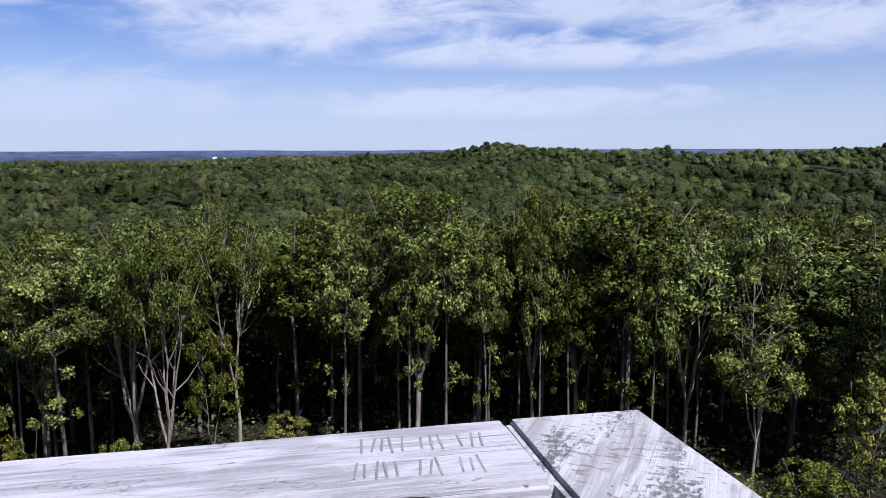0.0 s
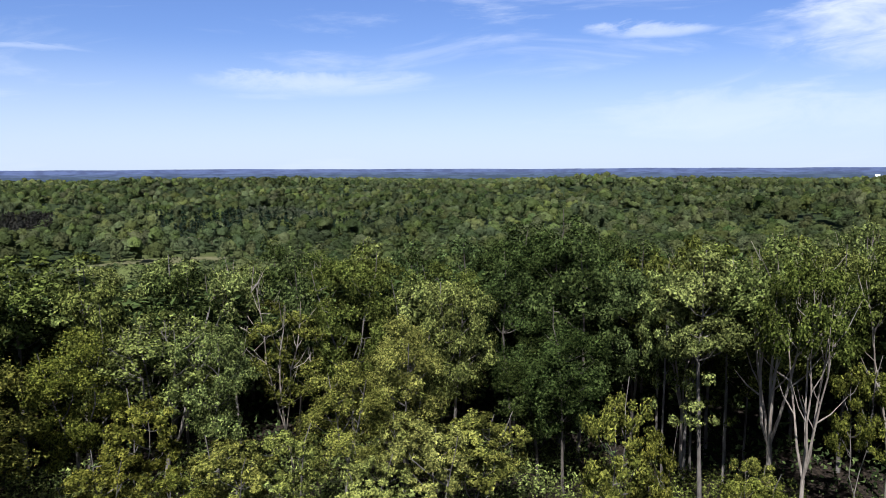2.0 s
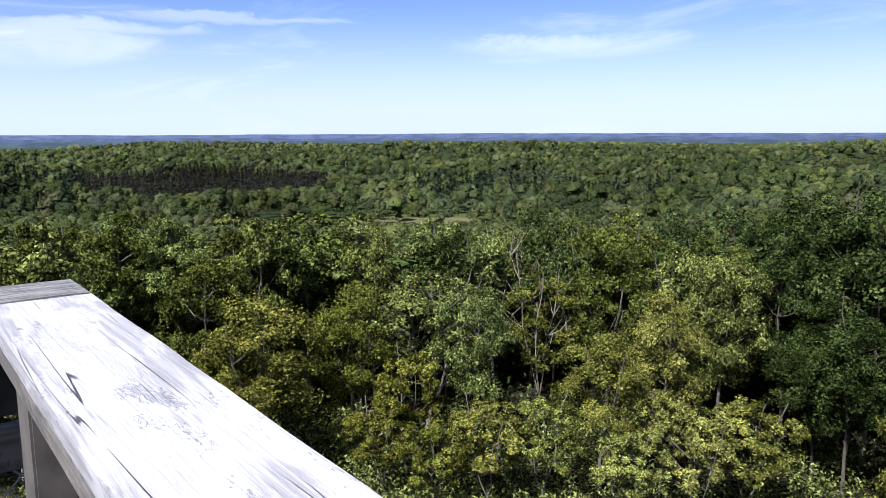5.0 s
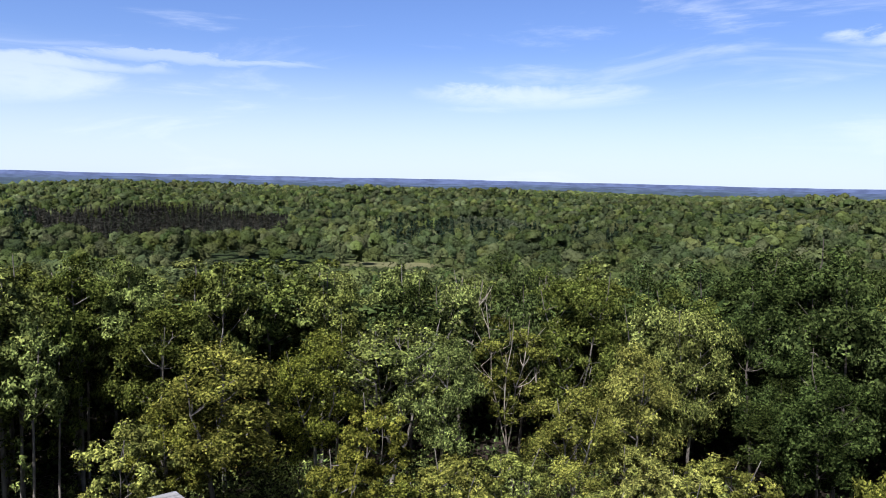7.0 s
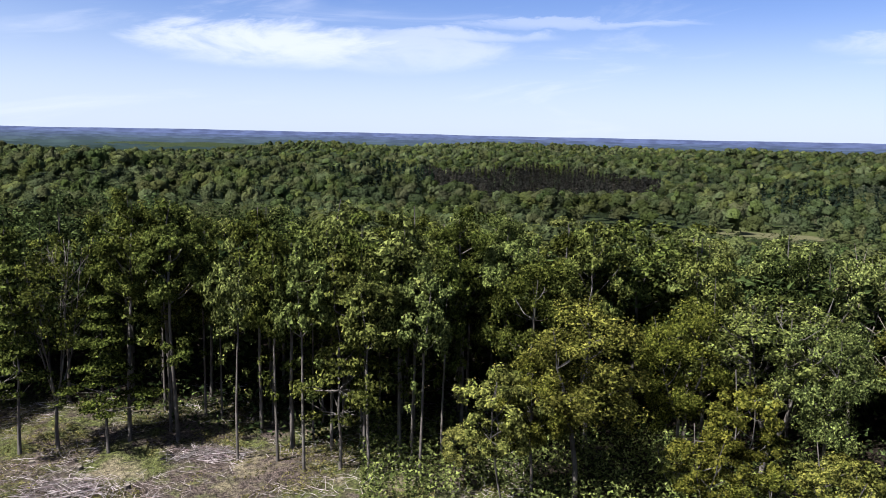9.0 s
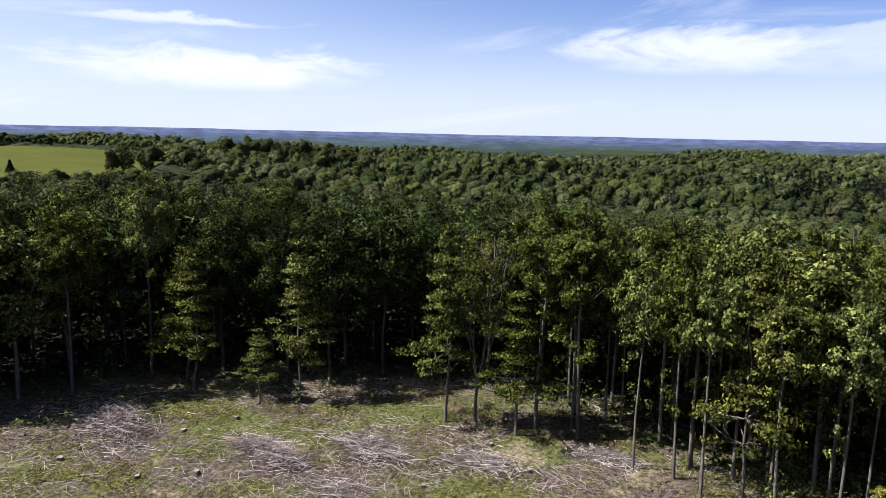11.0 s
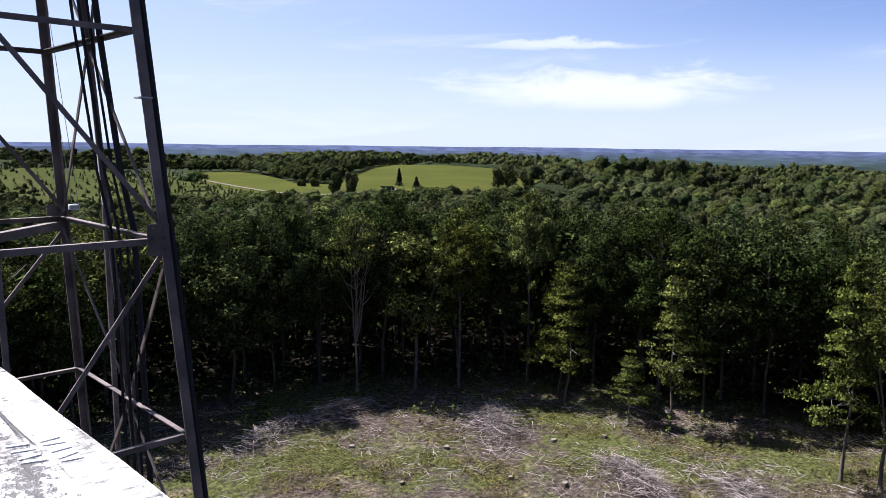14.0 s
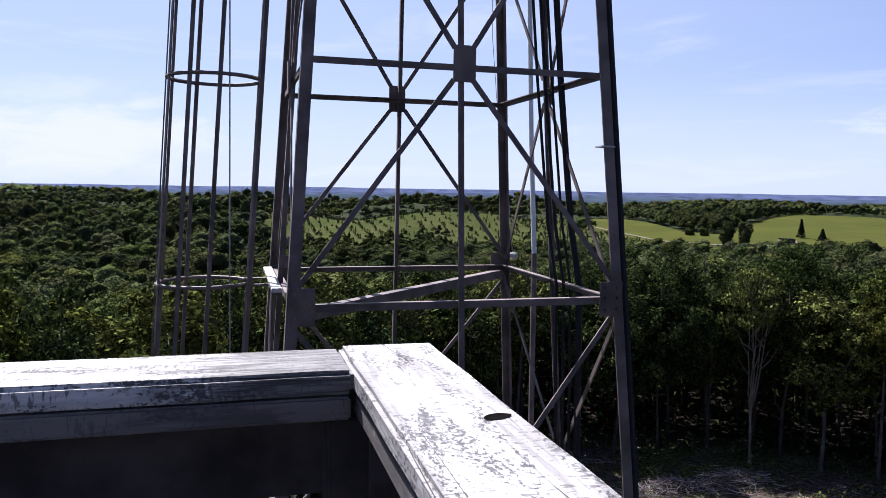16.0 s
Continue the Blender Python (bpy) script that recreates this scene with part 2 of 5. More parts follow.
def ground_material():
    k = Mat("forest_ground")
    p = k.place()
    wide, mid, fine = k.noise(p, 0.16, 4.0, 0.6), k.noise(p, 0.9, 4.0, 0.65), k.noise(p, 7.0, 5.0, 0.7)
    dirt = k.mix(k.ramp(k.noise(p, 15.0, 5.0, 0.75), 0.38, 0.62), (0.029, 0.022, 0.018), (0.124, 0.096, 0.080))
    straw = k.mix(k.ramp(fine, 0.3, 0.7), (0.106, 0.092, 0.055), (0.182, 0.151, 0.096))
    grass = k.mix(k.ramp(fine, 0.3, 0.7), (0.042, 0.048, 0.016), (0.092, 0.096, 0.032))
    c = k.mix(k.ramp(k.maths("ADD", wide, k.maths("MULTIPLY", mid, 0.6)), 0.70, 0.88), dirt, grass)
    c = k.mix(k.ramp(k.noise(p, 0.33, 3.0), 0.56, 0.70), c, straw)
    # brown leaf litter, darkened further to stand for shade under the trees
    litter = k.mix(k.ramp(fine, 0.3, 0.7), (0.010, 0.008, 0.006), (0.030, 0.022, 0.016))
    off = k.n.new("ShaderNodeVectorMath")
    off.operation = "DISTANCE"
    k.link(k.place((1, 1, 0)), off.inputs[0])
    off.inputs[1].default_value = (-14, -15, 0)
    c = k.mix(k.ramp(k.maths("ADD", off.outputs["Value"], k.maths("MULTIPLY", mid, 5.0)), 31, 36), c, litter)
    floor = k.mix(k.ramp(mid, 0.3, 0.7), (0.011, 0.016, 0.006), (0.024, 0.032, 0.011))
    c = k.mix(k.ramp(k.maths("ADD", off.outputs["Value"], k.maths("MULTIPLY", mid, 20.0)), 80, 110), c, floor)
    rough = k.noise(p, 3.6, 7.0, 0.72)
    c = k.hsv(c, 0.5, 1.0, k.ramp(rough, 0.36, 0.62, 0.40, 1.40))
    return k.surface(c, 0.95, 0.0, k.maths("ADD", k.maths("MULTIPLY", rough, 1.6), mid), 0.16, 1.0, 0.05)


GROUND = ground_material()


def meadow_material(name, a, b, c2):
    k = Mat(name)
    p = k.place()
    c = k.mix(k.ramp(k.noise(p, 0.03, 3.0), 0.35, 0.65), a, b)
    c = k.mix(k.ramp(k.noise(p, 0.25, 4.0), 0.45, 0.75), c, c2)
    return k.surface(c, 1.0, 0.0, k.noise(p, 2.0, 3.0), 0.3, 0.5, 0.0)


MEADOW = meadow_material("meadow_grass", (0.040, 0.046, 0.012), (0.051, 0.056, 0.014), (0.050, 0.051, 0.017))
HEATH = meadow_material("rough_grass", (0.034, 0.043, 0.014), (0.049, 0.052, 0.020), (0.030, 0.037, 0.013))
TRACK = meadow_material("sandy_track", (0.114, 0.103, 0.082), (0.136, 0.120, 0.093), (0.098, 0.093, 0.060))
REEDS = meadow_material("dry_reeds", (0.057, 0.058, 0.028), (0.076, 0.070, 0.036), (0.041, 0.048, 0.019))


def plain(name, color, rough=0.6, metal=0.0, spread=0.25, scale=6.0):
    k = Mat(name)
    v = k.coords("Object")
    c = k.mix(k.ramp(k.noise(v, scale, 5.0), 0.3, 0.7), tuple(x * (1 - spread) for x in color), tuple(min(1, x * (1 + spread)) for x in color))
    return k.surface(c, rough, metal, k.noise(v, scale * 6, 3.0), 0.002, 0.3)


def rail_wood(name, worn, paint, dark, skew=0.0, crazed=1.0, bare=0.0, grey_end=0.0):
    """Weathered softwood under worn white paint: grey flaked areas of short specks, fine cross crazing, long drying cracks, grime and lichen."""
    k = Mat(name)
    v = k.coords("Object")
    turn = k.n.new("ShaderNodeMapping")
    turn.inputs["Rotation"].default_value = (0, 0, skew)
    k.link(v, turn.inputs[0])

    def along(sx, sy):
        m = k.n.new("ShaderNodeMapping")
        m.inputs["Scale"].default_value = (sx, sy, sy)
        k.link(turn.outputs[0], m.inputs[0])
        return m.outputs[0]

    grain = k.noise(along(3.0, 60), 2.0, 6.0, 0.65, 0.5)
    fine = k.noise(along(70, 120), 1.4, 4.0, 0.7)
    wide = k.noise(along(2.2, 8), 1.6, 4.0, 0.6, 0.7)
    c = k.mix(k.ramp(grain, 0.34, 0.64), tuple(0.70 * w for w in worn), worn)
    c = k.mix(k.ramp(k.maths("ADD", wide, k.maths("MULTIPLY", grain, 0.30)), 0.54, 0.70), c, paint)
    if grey_end:
        # the board's first stretch has lost its paint
        at = k.n.new("ShaderNodeSeparateXYZ")
        k.link(v, at.inputs[0])
        lost = k.ramp(k.maths("ADD", at.outputs[0], k.maths("MULTIPLY", grain, 0.25)), grey_end + 0.10, grey_end)
        c = k.mix(lost, c, k.mix(k.ramp(grain, 0.38, 0.60), (0.030, 0.028, 0.027), (0.150, 0.140, 0.136)))
    # soft grey wash along the grain
    wash = k.noise(along(1.6, 13), 1.3, 5.0, 0.6, 0.5)
    c = k.mix(k.ramp(wash, 0.48, 0.66, 0.0, 0.22 + 0.18 * dark), c, tuple(0.45 * w for w in worn))
    # flaked areas broken into short specks, some across the board
    area = k.maths("SUBTRACT", k.noise(along(4.2, 14), 1.2, 3.0, 0.55, 0.5), 0.5)
    speck = k.noise(k.bent(along(105, 150), 0.3, 1.0), 1.0, 3.0, 0.7)
    flake = k.ramp(k.maths("ADD", speck, k.maths("MULTIPLY", area, 1.15)), 0.635 - 0.06 * dark - bare, 0.795 - 0.06 * dark - bare)
    c = k.mix(k.maths("MULTIPLY", flake, 0.35 + 0.60 * dark), c, (0.040, 0.036, 0.037))
    cross = k.noise(along(150, 34), 1.0, 3.0, 0.6)
    craze = k.maths("MULTIPLY", k.ramp(k.maths("ADD", cross, k.maths("MULTIPLY", k.noise(along(6, 16), 1.1, 2.0), 0.5)), 0.83, 0.90), (0.5 + 0.35 * dark) * crazed)
    c = k.mix(craze, c, (0.060, 0.053, 0.052))
    # long drying cracks
    check = k.noise(k.bent(along(0.55, 24), 0.5, 0.6), 1.1, 2.0, 0.45)
    split = k.maths("MULTIPLY", k.ramp(k.maths("ABSOLUTE", k.maths("SUBTRACT", check, 0.5), 0.0), 0.007, 0.002), k.ramp(k.noise(along(1.5, 9), 1.7, 2.0), 0.50, 0.58))
    c = k.mix(split, c, (0.030, 0.026, 0.026))
    # flecks of grime and lichen
    c = k.mix(k.ramp(k.noise(along(16, 30), 1.6, 2.0), 0.71, 0.76, 0, 0.75), c, (0.055, 0.050, 0.048))
    c = k.mix(k.ramp(k.noise(along(9, 14), 1.4, 3.0), 0.70, 0.80, 0, 0.4), c, (0.300, 0.270, 0.185))
    bump = k.maths("ADD", k.maths("ADD", k.maths("MULTIPLY", grain, 0.7), k.maths("MULTIPLY", fine, 0.30)), k.maths("MULTIPLY", k.maths("ADD", k.maths("MULTIPLY", flake, 0.5), split), -0.8))
    return k.surface(c, k.ramp(wide, 0.42, 0.56, 0.75, 0.5), 0.0, bump, 0.004, 0.8, 0.4)


RAIL = rail_wood("weathered_pale_rail_wood", (0.215, 0.204, 0.221), (0.285, 0.272, 0.291), 0.15, 0.0, 0.12, -0.015)
RAIL_GOUGED = rail_wood("gouged_rail_wood", (0.215, 0.203, 0.210), (0.290, 0.277, 0.284), 0.75, 0.6, 0.8, 0.01)
RAIL_ROUGH = rail_wood("flaking_rail_wood", (0.260, 0.245, 0.240), (0.450, 0.432, 0.424), 1.0, 0.0, 0.9, 0.035, 0.30)
# same rail wood, its colours darkened for the shade below the caps
RAIL_SHADED = rail_wood("shade_toned_rail_wood", (0.085, 0.074, 0.070), (0.125, 0.111, 0.105), 0.6)
# timber tone lowered to near black to stand for shade under the caps
DARKWOOD = plain("shade_darkened_timber", (0.036, 0.030, 0.028), 0.95, 0.0, 0.5, 9.0)
STEEL = plain("rusting_galvanised_steel", (0.100, 0.076, 0.072), 0.7, 0.25, 0.45, 4.0)
STEEL_PALE = plain("bright_galvanised_steel", (0.340, 0.333, 0.320), 0.5, 0.4, 0.3, 3.0)
WIRE = plain("fence_wire", (0.204, 0.204, 0.204), 0.5, 0.6)
CABLE = plain("black_cable_sheath", (0.006, 0.006, 0.008), 0.95)
WHITE = plain("white_paint", (0.510, 0.517, 0.530), 0.5, 0.0, 0.08)
STICK = plain("dead_sticks", (0.270, 0.232, 0.220), 0.9, 0.0, 0.45, 0.7)
BRUSH = plain("grey_brown_brushwood", (0.120, 0.088, 0.086), 0.9, 0.0, 0.45, 0.9)
CUT = plain("cut_stump_wood", (0.15, 0.125, 0.10), 0.9, 0.0, 0.3, 20.0)
HOLE = Mat("painted_hole_black").surface((0.006, 0.005, 0.005), 1.0, 0.0, None, 0.0, 0.0, 0.0)
PEN = plain("pencil_marks", (0.130, 0.120, 0.125), 0.9, 0.0, 0.3, 30.0)
ROOF = plain("pale_roof", (0.060, 0.040, 0.028), 0.8, 0.0, 0.15, 0.5)
ROOF_TAN = plain("tan_roof", (0.110, 0.082, 0.060), 0.8, 0.0, 0.15, 0.5)
SIDING = plain("tan_house_siding", (0.070, 0.050, 0.036), 0.8, 0.0, 0.15, 0.5)
GLASS = plain("dark_window_glass", (0.014, 0.017, 0.020), 0.1, 0.0, 0.1)


# ---- building helpers ----
def mesh_from(name, verts, faces, material):
    """Fast mesh from arrays of points and of faces with the same number of corners."""
    v, f = np.asarray(verts, np.float32).reshape(-1, 3), np.asarray(faces, np.int32)
    me = bpy.data.meshes.new(name)
    me.vertices.add(len(v))
    me.vertices.foreach_set("co", v.ravel())
    me.loops.add(f.size)
    me.loops.foreach_set("vertex_index", f.ravel())
    me.polygons.add(len(f))
    me.polygons.foreach_set("loop_start", np.arange(0, f.size, f.shape[1], dtype=np.int32))
    me.materials.append(material)
    me.update(calc_edges=True)
    me.validate()
    return me


def canopy_mesh(name, got, material):
    """A mesh of many crowns; each crown carries its own tint."""
    v, f, tint = got
    me = mesh_from(name, v, f, material)
    me.attributes.new("tint", "FLOAT", "POINT").data.foreach_set("value", np.asarray(tint, np.float32))
    return me


def part(name, bm, material, parent, label=""):
    me = bpy.data.meshes.new(name)
    bm.to_mesh(me)
    bm.free()
    me.materials.append(material)
    ob = new(name, me)
    ob.parent = parent
    return tagged(ob, label)


def hold(name, x, y, z, label, category, group="", kind=""):
    ob = new(name)
    ob.location = (x, y, z)
    return tagged(ob, label, category, group, kind)


def box(bm, x0, x1, y0, y1, z0, z1, bevel=0.0, wobble=0.0, cuts=0):
    """A block between two corners, with rounded edges and an uneven surface."""
    got = bmesh.ops.create_cube(bm, size=1)
    vs = got["verts"]
    bmesh.ops.scale(bm, vec=(x1 - x0, y1 - y0, z1 - z0), verts=vs)
    bmesh.ops.translate(bm, vec=((x0 + x1) / 2, (y0 + y1) / 2, (z0 + z1) / 2), verts=vs)
    edges = list({e for v in vs for e in v.link_edges})
    if cuts:
        longest = max(e.calc_length() for e in edges)
        some = [e for e in edges if e.calc_length() > 0.9 * longest]
        bmesh.ops.subdivide_edges(bm, edges=some, cuts=cuts, use_grid_fill=True)
    if bevel:
        edges = [e for e in bm.edges if e.is_manifold and e.calc_face_angle(0) > 1]
        bmesh.ops.bevel(bm, geom=edges, offset=bevel, segments=2, affect="EDGES")
    if wobble:
        for v in bm.verts:
            v.co += noise.noise_vector(v.co * 7) * wobble


def bar(bm, a, b, w, d, up=(0, 0, 1)):
    """A straight bar of oblong section from a to b."""
    a, b = Vector(a), Vector(b)
    ax = (b - a).normalized()
    s = ax.cross(Vector(up))
    s = s.normalized() if s.length > 1e-4 else Vector((1, 0, 0))
    u = s.cross(ax)
    vs = [bm.verts.new(p + s * (i * w / 2) + u * (j * d / 2)) for p in (a, b) for i, j in ((-1, -1), (1, -1), (1, 1), (-1, 1))]
    for f in ((3, 2, 1, 0), (4, 5, 6, 7), (0, 1, 5, 4), (1, 2, 6, 5), (2, 3, 7, 6), (3, 0, 4, 7)):
        bm.faces.new([vs[i] for i in f])


def angle_bar(bm, a, b, size, thick, u, v):
    """A rolled steel angle from a to b: two flanges along u and v."""
    a, b, u, v = Vector(a), Vector(b), Vector(u).normalized(), Vector(v).normalized()
    outline = [(0, 0), (size, 0), (size, thick), (thick, thick), (thick, size), (0, size)]
    rings = [[bm.verts.new(p + u * i + v * j) for i, j in outline] for p in (a, b)]
    n = len(outline)
    for i in range(n):
        bm.faces.new((rings[0][i], rings[0][(i + 1) % n], rings[1][(i + 1) % n], rings[1][i]))
    bm.faces.new(rings[0][::-1])
    bm.faces.new(rings[1])
    bmesh.ops.recalc_face_normals(bm, faces=bm.faces[:])


def tube(bm, pts, radius, sides=6):
    """A round rod along points; radius is one number or one a point."""
    pts = [Vector(p) for p in pts]
    rr = radius if isinstance(radius, (list, tuple)) else [radius] * len(pts)
    rings = []
    for i, p in enumerate(pts):
        ax = (pts[min(i + 1, len(pts) - 1)] - pts[max(i - 1, 0)]).normalized()
        s = ax.cross(Vector((0.31, 0.17, 0.93)))
        s = s.normalized() if s.length > 1e-3 else Vector((1, 0, 0))
        u = s.cross(ax)
        rings.append([bm.verts.new(p + (s * math.cos(k) + u * math.sin(k)) * rr[i]) for k in (2 * math.pi * j / sides for j in range(sides))])
    for r, q in zip(rings, rings[1:]):
        for j in range(sides):
            bm.faces.new((r[j], r[(j + 1) % sides], q[(j + 1) % sides], q[j]))
    bm.faces.new(rings[0][::-1])
    bm.faces.new(rings[-1])


# ---- the land ----
VALLEY_YAW = [-60, -20, 0, 20, 40, 54, 75, 95, 120, 129, 135, 140, 150, 165, 178, 190, 230, 300]
VALLEY = [-12, -14, -15, -19, -22, -22, -22, -19, -13, -6, -4, -3.5, -4, -6, -10, -14, -9, -8]
BEYOND = [-9, -8, -18, -21, -21, -20, -21, -21, -21, -19, -18, -18, -18, -16, -13, -10, -9, -8]


def smooth(a, b, x):
    k = np.clip((x - a) / (b - a), 0, 1)
    return k * k * (3 - 2 * k)


def waves(x, y):
    """Rolling ground from a few crossing waves."""
    out = 0
    for n, (lx, ly, amp) in enumerate(((0.011, 0.006, 2.6), (-0.005, 0.013, 2.4), (0.019, -0.011, 1.5), (0.004, 0.023, 1.3), (0.0031, -0.0043, 3.5))):
        out = out + amp * np.sin(x * lx + y * ly + 1.7 * n)
    return out


def land(x, y):
    """Height of the ground."""
    x, y = np.asarray(x, float), np.asarray(y, float)
    r = np.hypot(x, y)
    yaw = np.degrees(np.arctan2(-x, y))
    yaw = np.where(yaw < -60, yaw + 360, yaw)
    d = np.interp(yaw, VALLEY_YAW, VALLEY)
    e = np.interp(yaw, VALLEY_YAW, BEYOND)
    h = d * (0.35 * smooth(50, 280, r) + 0.65 * np.clip((r - 50) / 150, 0, 1))
    h = h + (e - d) * smooth(420, 1000, r)
    h = h + (-44 - e) * smooth(1200, 3400, r)
    h = h + waves(x, y) * (0.5 * smooth(120, 400, r) + 1.0 * smooth(450, 850, r)) * (1 - 0.6 * smooth(1100, 2400, r))
    near_house = np.exp(-((yaw - 55) / 15) ** 2 - ((r - 350) / 90) ** 2)
    open_land = smooth(122, 130, yaw) * (1 - smooth(153, 160, yaw))
    ridges = 4.6 * np.sin(0.031 * x + 0.024 * y + 1.2 * np.sin(0.013 * y)) + 3.2 * np.sin(-0.022 * x + 0.041 * y + 2.0)
    h = h + ridges * smooth(250, 400, r) * (1 - smooth(750, 1100, r)) * (1 - near_house) * (1 - open_land)
    # the meadow's rise, the wooded hill
    h = h + 5.0 * np.exp(-(((x + 345) / 105) ** 2 + ((y + 333) / 105) ** 2))
    h = h + 21 * np.exp(-(((x - 268) / np.where(x < 268, 52, 105)) ** 2 + ((y - 905) / 150) ** 2))
    h = h + 13 * np.exp(-(((x - 590) / 270) ** 2 + ((y - 720) / 150) ** 2))
    return h


def build_ground():
    rings = np.r_[0.004, np.linspace(1.0, 70, 70), np.geomspace(73, 3600, 110)]
    steps = 300
    ang = np.linspace(0, 2 * np.pi, steps, endpoint=False)
    rr, aa = np.meshgrid(rings, ang, indexing="ij")
    x, y = -rr * np.sin(aa), rr * np.cos(aa)
    bump = np.array([noise.noise((float(p) * 0.45, float(q) * 0.45, 0)) * 0.16 if k < 75 else 0 for p, q, k in zip(x.ravel(), y.ravel(), rr.ravel())])
    z = land(x, y).ravel() + bump
    v = np.c_[x.ravel(), y.ravel(), z]
    i, j = np.meshgrid(np.arange(len(rings) - 1), np.arange(steps), indexing="ij")
    a, b = i * steps + j, i * steps + (j + 1) % steps
    f = np.stack([a, b, b + steps, a + steps], -1).reshape(-1, 4)[:, ::-1]
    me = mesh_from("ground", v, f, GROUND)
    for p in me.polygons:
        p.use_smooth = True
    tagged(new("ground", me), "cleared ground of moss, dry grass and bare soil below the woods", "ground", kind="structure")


build_ground()


def patch(name, label, category, material, outline, lift=0.35):
    """A field laid on the land: outline of yaw, near radius, far radius."""
    ys = np.radians([o[0] for o in outline])
    yy = np.linspace(ys[0], ys[-1], 50)
    near = np.interp(yy, ys, [o[1] for o in outline])
    far = np.interp(yy, ys, [o[2] for o in outline])
    k = np.linspace(0, 1, 24)
    r = near[:, None] * (1 - k) + far[:, None] * k
    x, y = -r * np.sin(yy)[:, None], r * np.cos(yy)[:, None]
    v = np.stack([x, y, land(x, y) + lift], -1).reshape(-1, 3)
    i, j = np.meshgrid(np.arange(49), np.arange(23), indexing="ij")
    a = i * 24 + j
    f = np.stack([a, a + 1, a + 25, a + 24], -1).reshape(-1, 4)
    return tagged(new(name, mesh_from(name, v, f, material)), label, category, kind="structure")


# open country: yaw, near and far radius
FIELDS = [
    [(128.6, 400, 410), (130, 320, 500), (131.5, 295, 535), (134, 290, 545), (137, 285, 530), (139, 280, 495), (141, 278, 440), (143, 274, 380), (145, 272, 340), (147, 280, 352), (149, 292, 400), (151.5, 334, 455), (154.5, 394, 465)],
]
for field in FIELDS:
    patch("meadow", "smooth mown green meadow on a rise", "meadow", MEADOW, field)
patch("meadow", "small green clearing beyond the woods", "meadow", MEADOW, [(119.6, 640, 650), (120.6, 600, 720), (122.0, 660, 670)])
patch("plantation_ground", "rough grass among young conifers", "grassland", HEATH, [(147, 268, 276), (149, 270, 290), (151.5, 272, 332), (154.5, 274, 392), (156, 276, 470), (165, 285, 490), (172, 292, 490), (178, 310, 450)])
patch("valley_grass", "rough grass on the valley floor", "grassland", HEATH, [(43, 318, 352), (49, 310, 380), (56, 310, 384), (58, 300, 350), (67.5, 292, 330)], 0.25)
patch("meadow", "strip of pale grass beyond the wood", "meadow", MEADOW, [(178.8, 850, 860), (179.8, 800, 950), (181.2, 840, 900)])
patch("track", "pale sandy farm track", "track", TRACK, [(140, 288, 292), (142, 284, 288), (145, 280, 284), (148.7, 300, 305), (151.2, 340, 346), (154.5, 400, 407)], 0.6)
patch("reed_bed", "pale dry reeds and marsh grass in the valley", "marsh", REEDS, [(43.5, 332, 342), (47, 328, 350), (52, 326, 354), (56, 326, 350), (59, 314, 336), (67, 312, 328)])
patch("reed_bed", "dry marsh grass strip", "marsh", REEDS, [(38, 372, 376), (41, 368, 392), (44, 372, 378)])
WATER = Mat("pond_water").surface((0.012, 0.016, 0.014), 0.08)
patch("pond", "dark still pond in the valley", "pond", WATER, [(59.5, 296, 298), (61, 293, 309), (64, 292, 310), (66, 295, 298)], 0.5)


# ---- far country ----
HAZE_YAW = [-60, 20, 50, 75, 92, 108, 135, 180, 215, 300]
HAZE_R = [2900, 2700, 2200, 1700, 1200, 1150, 1300, 1300, 1600, 2900]   # where the haze-painted strips take over from the country


def backdrop():
    """Blue distance: low far ridges, one behind another, all round, with haze painted into their glow."""
    n = 1800
    rng = np.random.default_rng(2)
    aa = np.linspace(0, 2 * np.pi, n, endpoint=False)
    yaw = np.degrees(aa)
    yaw = np.where(yaw > 300, yaw - 360, yaw)
    start = np.interp(yaw, HAZE_YAW, HAZE_R)
    # farther strips glow paler and bluer: distance haze put into the colour
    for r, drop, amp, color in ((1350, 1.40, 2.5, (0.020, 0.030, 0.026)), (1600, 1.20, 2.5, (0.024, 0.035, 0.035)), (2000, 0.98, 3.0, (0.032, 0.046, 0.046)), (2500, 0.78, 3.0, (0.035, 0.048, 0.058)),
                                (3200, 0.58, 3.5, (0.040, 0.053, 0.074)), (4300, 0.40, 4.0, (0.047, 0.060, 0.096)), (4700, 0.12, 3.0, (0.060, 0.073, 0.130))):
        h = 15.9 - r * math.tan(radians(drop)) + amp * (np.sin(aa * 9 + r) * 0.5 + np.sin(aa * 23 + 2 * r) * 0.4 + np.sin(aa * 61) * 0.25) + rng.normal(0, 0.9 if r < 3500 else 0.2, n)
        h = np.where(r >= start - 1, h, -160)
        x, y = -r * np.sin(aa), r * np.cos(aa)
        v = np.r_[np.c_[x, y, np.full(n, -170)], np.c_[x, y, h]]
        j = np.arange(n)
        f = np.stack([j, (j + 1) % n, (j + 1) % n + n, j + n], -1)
        k = Mat("hazed_far_strip")
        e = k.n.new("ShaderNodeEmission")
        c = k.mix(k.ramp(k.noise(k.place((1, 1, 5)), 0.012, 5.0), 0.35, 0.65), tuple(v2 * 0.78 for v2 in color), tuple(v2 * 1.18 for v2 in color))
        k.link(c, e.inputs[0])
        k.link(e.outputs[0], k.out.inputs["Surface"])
        tagged(new("backdrop", mesh_from("backdrop", v, f, k.m)), "glowing strips of wooded distance with painted haze", "distance", kind="structure")


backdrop()


